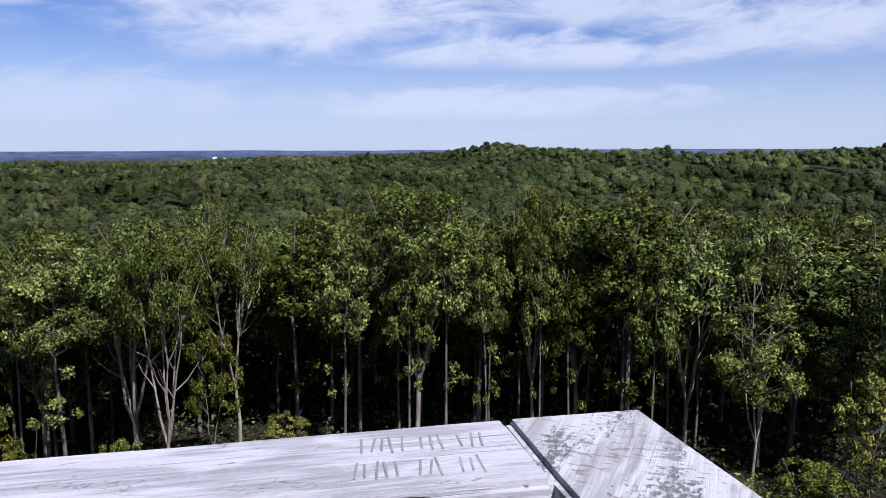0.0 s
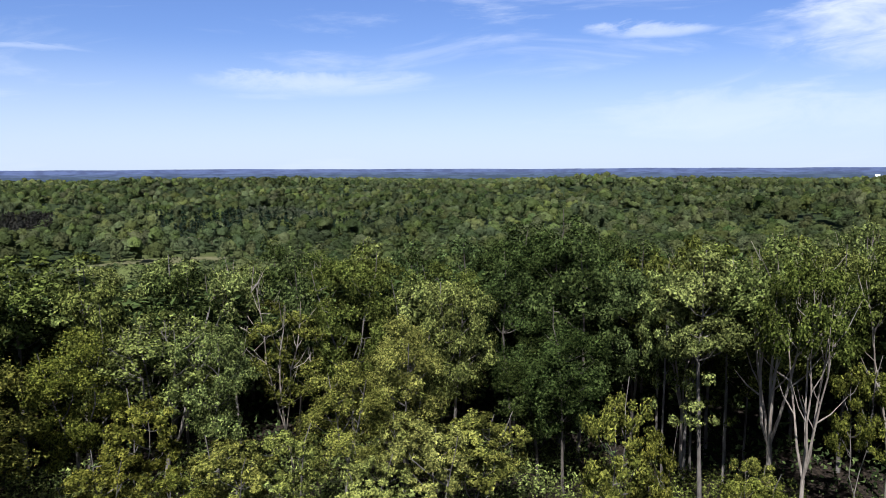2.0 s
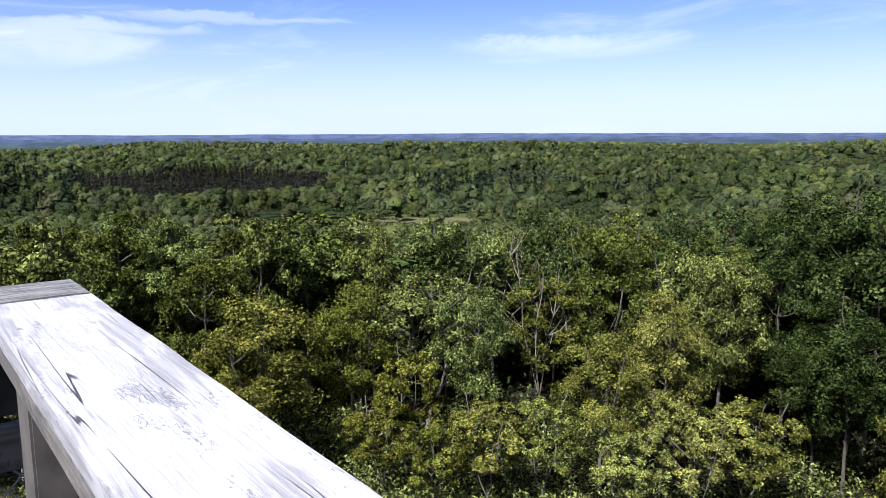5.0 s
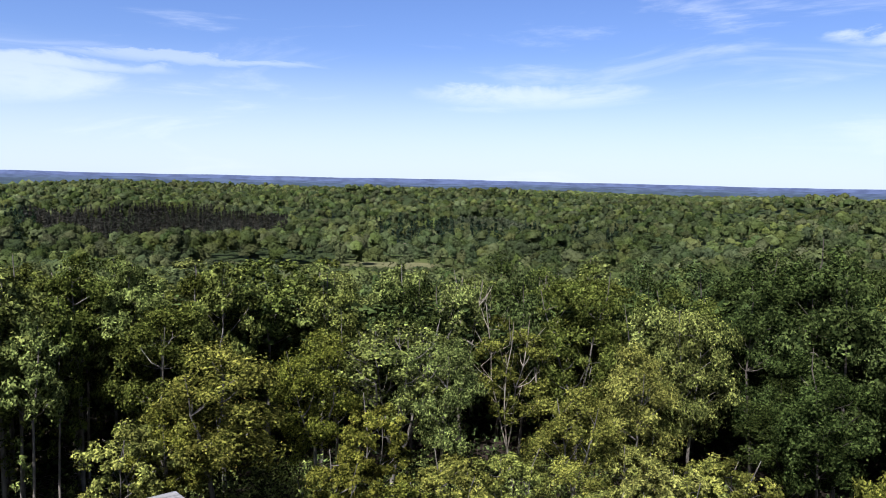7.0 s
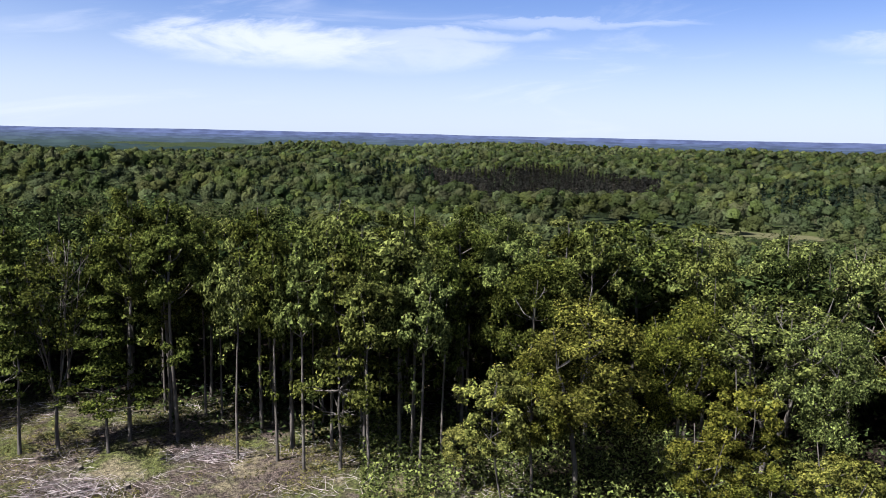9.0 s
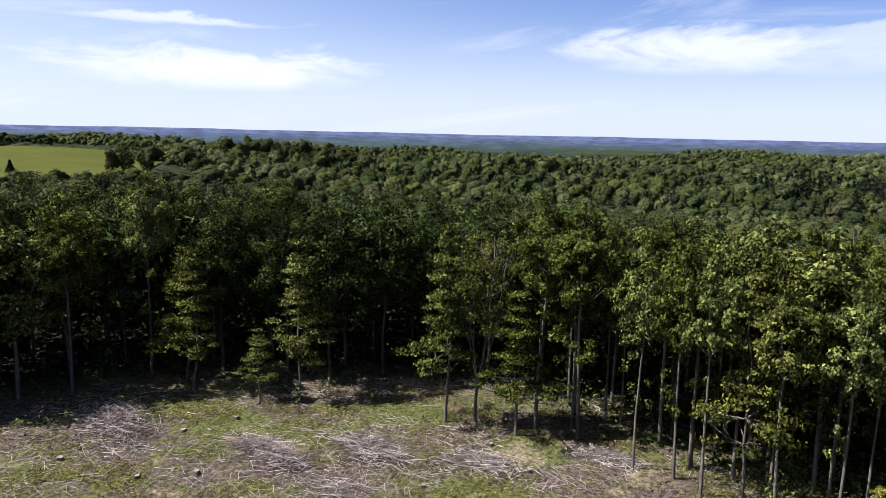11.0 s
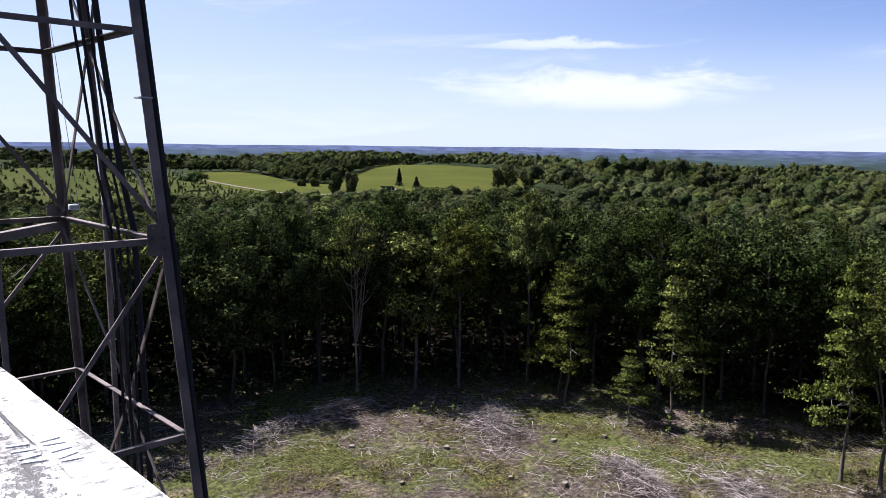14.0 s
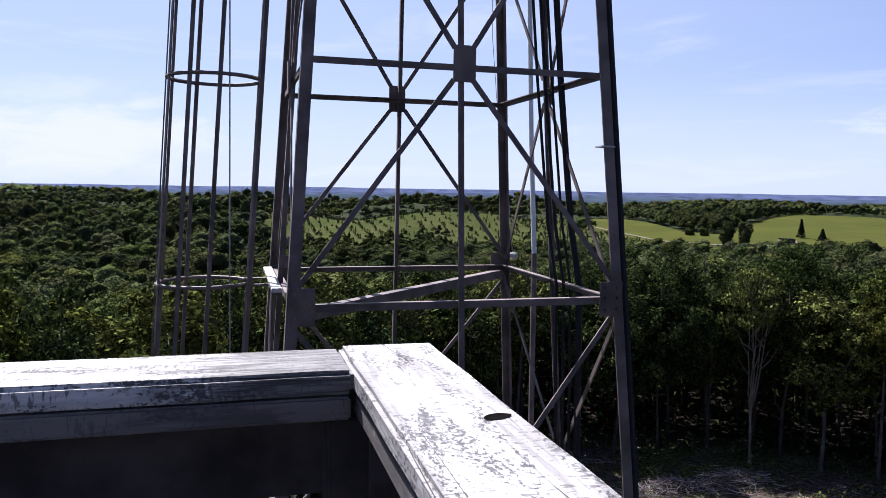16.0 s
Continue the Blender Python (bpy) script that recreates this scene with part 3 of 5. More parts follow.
# ---- trees ----
def limb(pts, radii, sides):
    """Points and faces of a tapered, bent limb."""
    pts = np.asarray(pts, float)
    ax = np.gradient(pts, axis=0)
    ax /= np.linalg.norm(ax, axis=1, keepdims=True) + 1e-9
    s = np.cross(ax, (0.35, 0.2, 0.91))
    s /= np.linalg.norm(s, axis=1, keepdims=True) + 1e-9
    u = np.cross(s, ax)
    k = np.arange(sides) * 2 * np.pi / sides
    v = pts[:, None] + np.asarray(radii)[:, None, None] * (s[:, None] * np.cos(k)[:, None] + u[:, None] * np.sin(k)[:, None])
    i, j = np.meshgrid(np.arange(len(pts) - 1), np.arange(sides), indexing="ij")
    a, b = i * sides + j, i * sides + (j + 1) % sides
    return v.reshape(-1, 3), np.stack([a, b, b + sides, a + sides], -1).reshape(-1, 4)


def join(pieces):
    vs, fs, n = [], [], 0
    for v, f in pieces:
        vs.append(v)
        fs.append(f + n)
        n += len(v)
    return np.concatenate(vs), np.concatenate(fs)


def leaves(rng, at, normal, size):
    """Pointed leaf sprays at points, facing roughly along normals."""
    n = len(at)
    normal = normal / (np.linalg.norm(normal, axis=1, keepdims=True) + 1e-9)
    t = np.cross(normal, rng.normal(size=(n, 3)))
    t /= np.linalg.norm(t, axis=1, keepdims=True) + 1e-9
    b = np.cross(normal, t)
    s = (size * rng.uniform(0.6, 1.4, n))[:, None]
    w = s * rng.uniform(0.60, 0.95, n)[:, None]
    skew = s * rng.uniform(-0.3, 0.3, n)[:, None]
    v = np.stack([at - t * s * 0.5 + b * w * 0.5, at - t * s * 0.4 - b * w * 0.5, at + t * s * 0.6 + b * skew], 1).reshape(-1, 3)
    return v, np.arange(3 * n).reshape(-1, 3)


# style: stems, fork height, crown middle, crown half height, clusters, sprays a cluster, spray size, cluster spread, lowest direction
STYLES = {
    "fork": (5, 0.27, 0.76, 0.245, 140, 122, 0.116, 0.26, -0.25),
    "pole": (1, 0.50, 0.72, 0.28, 150, 122, 0.116, 0.26, -0.6),
    "full": (2, 0.35, 0.60, 0.40, 182, 119, 0.116, 0.28, -0.85),
    "lush": (2, 0.35, 0.60, 0.40, 182, 119, 0.116, 0.28, -0.85),
    "dark": (1, 0.40, 0.62, 0.39, 182, 119, 0.120, 0.30, -0.9),
    "slim": (3, 0.22, 0.62, 0.38, 108, 76, 0.13, 0.25, -0.9),
    "sparse": (5, 0.20, 0.66, 0.36, 120, 60, 0.13, 0.24, -0.6),
    "layered": (1, 0.26, 0.60, 0.40, 96, 90, 0.13, 0.30, -1.0),
    "sapling": (2, 0.18, 0.64, 0.35, 80, 100, 0.098, 0.22, -0.7),
}
LOBES = {"fork": 25, "pole": 20, "full": 26, "lush": 26, "dark": 26, "slim": 18, "sparse": 20, "sapling": 13}
LOOK = {"fork": ("green", BARK_PALE), "pole": ("green", BARK), "full": ("green", BARK), "lush": ("yellow", BARK), "dark": ("dark", BARK_DARK), "slim": ("pale", BARK_PALE),
        "sparse": ("pale", BARK), "layered": ("green", BARK), "sapling": ("yellow", BARK)}
TREE_WORDS = {
    "fork": "tall forked hardwood with pale bare limbs at the wood's edge",
    "pole": "slender straight hardwood with a high leafy crown",
    "full": "leafy green hardwood with a rounded crown in the woods",
    "lush": "bright fresh green leafy tree in full sun at the wood's foot",
    "dark": "dense dark green hardwood in the woods",
    "slim": "slender many-stemmed tree with thin yellowish leaves",
    "sparse": "thinly leaved tree with many bare grey branches",
    "layered": "young tree with leaves in flat layered sprays beside the clearing",
    "sapling": "yellow-green leafy sapling at the foot of the woods",
}


def grow(seed, style, h, R, deep):
    """Wood and leaves of one tree of a style, h high, with a crown of radius R; deep: one inside the woods, with larger, fewer sprays."""
    rng = np.random.default_rng(seed)
    stems, forked, cm, ch, clusters, per, size, spread, low = STYLES[style]
    if deep:
        per, size = int(per * 0.34), size * 1.45
    wood, nodes = [], []
    r0 = {"sapling": 0.006, "slim": 0.0055, "fork": 0.0092}.get(style, 0.008) * h
    lean = rng.normal(0, 0.012, 2) * h
    base = np.array([[0, 0, -0.3], [0.02 * lean[0], 0, 0.4], *[(lean[0] * k * k + rng.normal(0, 0.05), lean[1] * k * k + rng.normal(0, 0.05), h * forked * k) for k in (0.5, 1.0)]])
    top_h = 0.97
    if stems == 1:
        ks = np.linspace(forked, top_h, 7)[1:]
        wander = np.cumsum(rng.normal(0, 0.09, (6, 2)), 0)
        line = np.r_[base, np.c_[lean[0] + wander[:, 0], lean[1] + wander[:, 1], h * ks]]
        rad = np.interp(line[:, 2] / h, [0, 0.05, forked, 1], [r0 * 1.5, r0 * 1.1, r0 * 0.8, 0.015])
        wood.append(limb(line, rad, 6))
        nodes.append(line[2:])
    else:
        wood.append(limb(base, [r0 * 1.6, r0 * 1.25, r0 * 1.1, r0], 6))
        turn = rng.uniform(0, 6.28)
        for s in range(stems):
            a = turn + s * 6.283 / stems + rng.normal(0, 0.35)
            out = R * rng.uniform(0.35, 0.75)
            k = np.linspace(0, 1, 7)[:, None]
            reach = out * k ** 0.8
            zz = h * (forked + (rng.uniform(0.82, 0.97) - forked) * k ** 1.05)
            line = np.c_[base[-1, 0] + np.cos(a) * reach, base[-1, 1] + np.sin(a) * reach, zz]
            line[1:, :2] += np.cumsum(rng.normal(0, 0.09, (6, 2)), 0)
            wood.append(limb(line, np.interp(k[:, 0], [0, 1], [r0 * 0.75, 0.018]), 5))
            nodes.append(line[1:])
            if style in ("fork", "sparse", "slim"):
                for i in (2, 3, 4, 5):
                    b = a + rng.normal(0, 0.9)
                    q = R * rng.uniform(0.3, 0.6)
                    side = np.array([np.cos(b) * q, np.sin(b) * q, h * rng.uniform(0.08, 0.17)])
                    p0 = line[i]
                    wood.append(limb([p0, p0 + side * (0.5, 0.5, 0.38), p0 + side], [r0 * 0.42, r0 * 0.28, 0.012], 4))
                    nodes.append((p0 + side)[None])
    nodes = np.concatenate(nodes)
    # rounded lobes over an uneven crown, and leaf clusters over each lobe
    if style == "layered":
        zz = rng.uniform(0.27, 0.97, clusters)
        zz = np.round(zz * 15) / 15 + rng.normal(0, 0.022, clusters)
        side = 1 + 0.35 * np.sin(17 * zz + rng.uniform(0, 6))
        prof = side * np.clip(1.35 * (1.03 - zz), 0.1, 0.85) * rng.uniform(0.3, 1.08, clusters)
        ang = rng.uniform(0, 6.28, clusters)
        mid = np.c_[np.cos(ang) * R * prof, np.sin(ang) * R * prof, zz * h]
        bulge = np.c_[np.cos(ang), np.sin(ang), np.full(clusters, 0.8)]
    else:
        count = LOBES[style]
        pool = rng.normal(size=(400, 3))
        pool /= np.linalg.norm(pool, axis=1, keepdims=True)
        pool = pool[pool[:, 2] > low]
        chosen = [int(np.argmax(pool[:, 2]))]
        for _ in range(count - 1):
            apart = np.min(np.linalg.norm(pool[:, None] - pool[chosen][None], axis=2), axis=1) * rng.uniform(0.6, 1.0, len(pool))
            chosen.append(int(np.argmax(apart)))
        u = pool[chosen]
        reach = rng.uniform(0.42, 0.78, count)
        fat = R * rng.uniform(0.30, 0.50, count)
        heart = np.c_[u[:, 0] * R * reach, u[:, 1] * R * reach, h * cm + u[:, 2] * h * ch * reach]
        which = np.arange(clusters) % count
        bulge = rng.normal(size=(clusters, 3)) + 0.7 * u[which] + np.array([0, 0, 0.45])
        bulge /= np.linalg.norm(bulge, axis=1, keepdims=True)
        mid = heart[which] + bulge * (fat[which] * rng.uniform(0.45, 1.0, clusters))[:, None] * np.array([1, 1, 0.9])
        if style == "pole":
            few = rng.integers(5, 9)
            ang = rng.uniform(0, 6.28, few)
            q = R * rng.uniform(0.25, 0.7, few)
            mid = np.r_[mid, np.c_[np.cos(ang) * q, np.sin(ang) * q, h * rng.uniform(0.28, 0.55, few)]]
            bulge = np.r_[bulge, np.c_[np.cos(ang), np.sin(ang), np.full(few, 0.8)]]
    # a bent branch to each lobe or layer, and thin twigs in the open crowns
    ends = mid[::2] if style == "layered" else heart
    for c in ends[::2] if deep else ends:
        away = np.hypot(nodes[:, 0] - c[0], nodes[:, 1] - c[1])
        want = c[2] - (0.15 if style == "layered" else 0.75) * away
        n = nodes[np.argmin(np.abs(nodes[:, 2] - want) + 0.8 * away + rng.uniform(0, 0.8, len(nodes)))]
        span = np.linalg.norm(c - n)
        sag = (n + c) / 2 + np.r_[rng.normal(0, 0.10 * span, 2), -0.06 * span]
        size0 = 0.008 + 0.011 * span
        wood.append(limb([n, n * 0.4 + sag * 0.6 - (0, 0, 0.03), sag * 0.4 + c * 0.6 + rng.normal(0, 0.05 * span, 3), c], [size0 * 1.3, size0, size0 * 0.7, 0.007], 4))
        if style in ("sparse", "fork", "slim"):
            for _ in range(5 if style == "sparse" else 3):
                k = rng.uniform(0.2, 0.9)
                p = sag * (1 - k) + c * k
                q = p + np.r_[rng.normal(0, 0.35, 2) + 0.3 * (c - n)[:2] / (span + 0.1), rng.uniform(0.5, 1.5)]
                wood.append(limb([p, (p + q) / 2 + rng.normal(0, 0.10, 3), q], [size0 * 0.55, size0 * 0.4, 0.005], 3))
    count = per * len(mid)
    which = np.repeat(np.arange(len(mid)), per)
    way = rng.normal(size=(count, 3))
    way /= np.linalg.norm(way, axis=1, keepdims=True) + 1e-9
    plump = rng.uniform(0.75, 1.25, len(mid))[which][:, None]
    off = way * plump * ((1.75 if style == "layered" else 1.55) * spread * R / 2.6) * rng.uniform(0.25, 1.0, (count, 1)) ** 0.6 * rng.uniform(0.9, 1.3, (count, 1)) * np.array([1.15, 1.15, 0.26] if style == "layered" else [1.0, 1.0, 0.82])
    at = mid[which] + off
    outward = at - np.array([0, 0, h * (cm - 0.15)])
    outward /= np.linalg.norm(outward, axis=1, keepdims=True) + 1e-9
    puff = off / (np.linalg.norm(off, axis=1, keepdims=True) + 1e-9)
    facing = 0.55 * puff + 0.40 * bulge[which] + 0.15 * outward + np.array([0, 0, 0.10]) + rng.normal(0, 0.45, (count, 3))
    return join(wood), leaves(rng, at, facing, size)


PROTO = {}


def proto(style, n, deep):
    """Meshes of the n-th tree of a style, built once."""
    if (style, n, deep) not in PROTO:
        R = {"layered": 2.3, "sapling": 1.7, "pole": 2.1, "slim": 2.3}.get(style, 2.7)
        h = {"sapling": 6.0, "layered": 9.5}.get(style, 12.0)
        w, f = grow(100 * len(style) + 31 * n + ord(style[0]) + 7 * deep, style, h, R, deep)
        leaf, bark = LOOK[style]
        PROTO[style, n, deep] = (mesh_from("trunk", *w, bark), mesh_from("crown", *f, LEAF[leaf]), h, R)
        for p in PROTO[style, n, deep][0].polygons:
            p.use_smooth = True
    return PROTO[style, n, deep]


TREES = {}
KINDS = {"fork": 4, "pole": 4, "full": 4, "lush": 3, "dark": 3, "slim": 3, "sparse": 2, "layered": 4, "sapling": 4}


def plant(style, x, y, top, R, turn, n, deep=False, group="trees at the edge of the woods"):
    """One tree whose crown reaches up to the height top."""
    n = n % KINDS[style]
    trunk, crown, h0, r0 = proto(style, n, deep)
    z = float(land(x, y))
    if style == "sapling":
        R = min(R, 0.34 * (top - z))
    k = R / r0
    m = Matrix.LocRotScale((x, y, z), Euler((0, 0, turn)), (k, k, max(0.2, (top - z) / h0)))
    if (style, n, deep) in TREES:
        ob = copy_thing(TREES[style, n, deep], Matrix.Identity(4))
        ob.matrix_basis = m
        return ob
    ob = hold("sapling" if style == "sapling" else "tree", x, y, z, TREE_WORDS[style], "tree", group)
    for name, me in (("trunk", trunk), ("crown", crown)):
        new(name, me).parent = ob
    ob.matrix_basis = m
    TREES[style, n, deep] = ob
    return ob


# style, x, y, height of the top, crown radius
EDGE = [
    ("fork", 9.8, 36.5, 14.5, 3.1),
    ("fork", 15.6, 35.0, 13.9, 1.9),
    ("fork", 21.8, 36.7, 13.4, 3.1),
    ("pole", 22.1, 39.9, 11.4, 1.7),
    ("pole", 25.4, 39.4, 11.7, 2.1),
    ("slim", 24.0, 28.4, 11.0, 2.3),
    ("full", 24.5, 34.1, 11.9, 1.8),
    ("full", 29.0, 28.3, 10.6, 2.3),
    ("full", 37.0, 42.4, 11.4, 3.7),
    ("pole", 7.1, 38.9, 12.9, 2.1),
    ("pole", 5.8, 42.1, 12.1, 2.3),
    ("fork", 0.7, 39.1, 12.6, 2.2),
    ("fork", -1.9, 31.8, 12.5, 2.0),
    ("fork", -3.6, 34.5, 12.8, 2.7),
    ("pole", -6.1, 32.9, 12.6, 2.1),
    ("full", 2.7, 44.1, 12.2, 2.0),
]
MID = [
    ("dark", -16.8, 39.1, 13.8, 3.6),
    ("dark", -16.6, 34.6, 11.7, 2.4),
    ("full", -18.1, 31.4, 11.4, 2.1),
    ("full", -23.6, 29.7, 12.1, 2.5),
    ("dark", -11.3, 38.2, 12.1, 2.5),
    ("full", -8.1, 41.3, 12.4, 2.6),
    ("full", -4.5, 40.0, 13.2, 2.5),
    ("full", -1.7, 42.5, 12.7, 2.6),
    ("lush", -28.4, 12.3, 9.7, 3.0),
    ("pole", -36.9, 15.2, 11.3, 2.5),
    ("pole", -35.2, 11.2, 12.0, 2.0),
    ("pole", -35.7, 9.0, 12.1, 2.0),
    ("pole", -38.3, 6.3, 12.4, 2.3),
    ("full", -37.2, 23.6, 10.8, 3.1),
    ("full", -38.3, 19.5, 9.9, 2.7),
    ("sparse", -28.1, 21.2, 9.5, 3.2),
]
WEST = [
    ("full", -26.2, 33.4, 11.2, 3.3),
    ("full", -21.2, 34.7, 11.0, 2.7),
    ("full", -34.0, 29.9, 10.0, 2.8),
    ("dark", -19.1, 39.5, 12.6, 3.7),
    ("dark", -15.4, 38.0, 12.0, 2.8),
    ("lush", -19.3, 28.7, 6.9, 1.9),
    ("dark", -14.2, 33.0, 7.4, 2.2),
    ("slim", -25.3, 26.8, 10.0, 2.3),
    ("layered", -33.5, 2.6, 10.6, 2.4),
    ("pole", -38.7, -1.1, 12.3, 1.9),
    ("pole", -37.9, -5.2, 12.6, 2.0),
    ("pole", -38.5, -7.6, 12.7, 1.9),
    ("layered", -37.3, -8.4, 8.0, 2.2),
    ("sparse", -38.2, -10.9, 11.1, 2.2),
    ("layered", -37.8, -12.5, 11.3, 2.4),
    ("layered", -38.0, -21.7, 9.0, 2.2),
    ("pole", -41.0, 7.0, 11.8, 2.2),
    ("pole", -38.4, 9.5, 12.2, 1.9),
]
# the dark leaves here partly stand in for the shade of backlit crowns
SOUTH = [
    ("pole", -38.9, 11.5, 11.9, 2.0),
    ("full", -32.6, 11.6, 11.0, 2.5),
    ("full", -44.5, -4.1, 12.2, 2.4),
    ("full", -45.7, 0.1, 11.9, 2.4),
    ("layered", -37.2, -28.5, 8.9, 2.5),
    ("layered", -36.9, -23.7, 4.1, 1.6),
    ("dark", -20.5, -45.0, 12.4, 2.9),
    ("dark", -41.5, -24.5, 12.5, 2.9),
    ("dark", -41.0, -29.0, 12.6, 2.8),
    ("dark", -24.5, -45.5, 12.4, 2.9),
    ("full", -16.0, -47.0, 12.0, 3.0),
    ("dark", -28.0, -41.8, 12.8, 3.0),
    ("dark", -27.1, -44.8, 12.7, 2.7),
    ("dark", -31.5, -39.5, 12.9, 2.9),
    ("pole", -34.3, -35.0, 11.5, 2.0),
    ("pole", -38.7, -32.8, 13.7, 1.9),
    ("layered", -38.0, -29.6, 8.9, 2.0),
    ("dark", -32.0, -42.6, 12.6, 2.8),
    ("dark", -37.8, -41.7, 12.8, 3.4),
    ("dark", -41.7, -39.1, 12.7, 3.4),
    ("dark", -45.7, -32.6, 12.8, 3.4),
    ("dark", -51.3, -31.3, 12.2, 3.6),
]
SAP = [
    ("sapling", -7.1, 25.5, 8.3, 1.6),
    ("sapling", -17.3, 25.9, 5.5, 1.5),
    ("sapling", -20.5, 18.6, 5.6, 2.2),
    ("sapling", -14.1, 26.9, 5.6, 1.9),
    ("sapling", -3.7, 32.0, 4.1, 1.1),
    ("sapling", -21.6, 19.7, 4.5, 2.0),
    ("sapling", -13.6, 26.5, 5.8, 2.6),
    ("sapling", -28.3, 8.8, 6.9, 2.0),
    ("sapling", -0.3, 36.0, 8.0, 1.5),
    ("sapling", -6.2, 26.6, 6.8, 1.0),
    ("sapling", 22.9, 23.0, 4.4, 1.9),
    ("sapling", 25.5, 23.4, 7.7, 1.5),
    ("sapling", -24.8, 17.8, 6.8, 2.0),
    ("sapling", -27.5, 16.5, 2.9, 1.3),
    ("sapling", 3.0, 35.4, 3.5, 1.2),
    ("sapling", -30.6, 7.7, 3.2, 1.4),
    ("sapling", -27.5, 17.6, 2.2, 1.5),
]
FOOT = [
    ("lush", -29.1, 17.5, 9.4, 2.1),
    ("full", -25.7, 22.3, 9.6, 2.0),
    ("lush", -19.3, 24.3, 7.8, 2.0),
    ("lush", -18.5, 27.4, 9.4, 2.1),
    ("lush", -28.7, 10.4, 7.2, 1.7),
    ("dark", -12.2, 31.7, 9.6, 2.2),
    ("sapling", -24.2, 16.0, 5.4, 1.8),
    ("sapling", -19.4, 20.8, 5.6, 1.8),
    ("sapling", -14.4, 24.0, 5.8, 1.7),
    ("sapling", -16.2, 22.2, 4.6, 1.6),
    ("sapling", -21.7, 16.9, 4.4, 1.6),
]

SPOTS = []
tree_random = random.Random(4)
for number, (style, x, y, top, R) in enumerate(EDGE + MID + WEST + SOUTH + SAP + FOOT):
    plant(style, x, y, top, R, tree_random.uniform(0, 6.28), number)
    SPOTS.append((x, y))
for number, (x, y, top, R) in enumerate(((-2.9, 28.7, 4.6, 1.5), (0.6, 28.9, 2.7, 1.3), (2.8, 29.6, 2.4, 1.2), (7.0, 29.6, 2.7, 1.3), (11.5, 29.8, 2.8, 1.3))):
    plant("sapling", x, y, top, R, 1.3 * number, number)

EDGE_YAW = [-70, -40, 0, 20, 50, 75, 82, 90, 99, 104, 112, 116, 120, 130, 140, 150, 160, 172, 185, 205, 230, 290]
EDGE_R = [38, 38, 38, 38, 38, 35.5, 34.5, 36, 40, 45, 49, 46, 46.5, 49, 48.5, 47, 45, 39, 29, 28, 30, 38]
TOP_YAW = [-70, -20, 0, 27, 54, 75, 95, 120, 132, 150, 160, 175, 190, 290]
TOP_Z = [12.4, 12.9, 12.7, 12.0, 10.6, 11.3, 12.0, 12.8, 13.1, 12.5, 11.7, 11.1, 10.9, 11.5]


def wood_edge(yaw):
    return float(np.interp(yaw, EDGE_YAW, EDGE_R))


def fill_woods():
    """Trees standing behind those of the edge."""
    grid, made = {}, 0
    for x, y in SPOTS:
        grid.setdefault((int(x // 5), int(y // 5)), []).append((x, y))
    for _ in range(14000):
        yaw = tree_random.uniform(-50, 208)
        r = math.sqrt(tree_random.uniform(27 ** 2, 66 ** 2))
        edge = wood_edge(yaw)
        if r < edge or r > edge + 12:
            continue
        a = radians(yaw)
        x, y = -r * math.sin(a), r * math.cos(a)
        gap = 2.7 + 0.05 * (r - edge)
        cx, cy = int(x // 5), int(y // 5)
        if any((x - p) ** 2 + (y - q) ** 2 < gap * gap for i in (-1, 0, 1) for j in (-1, 0, 1) for p, q in grid.get((cx + i, cy + j), ())):
            continue
        grid.setdefault((cx, cy), []).append((x, y))
        z = 15.9 - r * (15.9 - float(np.interp(yaw, TOP_YAW, TOP_Z))) / 45 + tree_random.uniform(-1.3, 0.5)
        # from 101 to 175 degrees dark leaves stand in for backlit shade
        style = "dark" if 101 < yaw < 118 or (17 < yaw < 36 and tree_random.random() < 0.7) or (118 <= yaw < 175 and tree_random.random() < 0.6) else tree_random.choices(("pole", "full", "dark", "fork"), (6, 1.5, 3, 2))[0]
        plant(style, x, y, z, tree_random.uniform(1.9, 2.9), tree_random.uniform(0, 6.28), made, True)
        made += 1
        if made >= 205:
            break


fill_woods()


def edge_poles():
    """Thin straight stems crowding the edge of the woods."""
    done = 0
    while done < 44:
        yaw = tree_random.choice((tree_random.uniform(-34, 16), tree_random.uniform(74, 101)))
        r = wood_edge(yaw) + tree_random.uniform(-2.5, 4.0)
        a = radians(yaw)
        x, y = -r * math.sin(a), r * math.cos(a)
        if -9 < yaw < 7 or yaw > 92 and done % 2 or any((x - p) ** 2 + (y - q) ** 2 < 1.7 for p, q in SPOTS):
            continue
        SPOTS.append((x, y))
        top = 15.9 - r * (15.9 - float(np.interp(yaw, TOP_YAW, TOP_Z))) / 45 - tree_random.uniform(0.3, 3.0)
        plant("pole", x, y, top, tree_random.uniform(1.1, 1.7), tree_random.uniform(0, 6.28), done, True)
        done += 1


edge_poles()


# ---- woods beyond, seen as a mass ----
CLEAR = [(119.6, 122, 590, 735), (147, 154.5, 270, 330), (154.5, 178, 276, 490), (178.8, 181.3, 780, 960), (46, 50, 331, 345), (50, 56, 329, 347), (58, 67, 292, 318), (130, 138.4, 500, 860), (38.5, 43.5, 366, 388), (51.9, 53.5, 347, 399)]   # yaw0, yaw1, near, far: land without trees


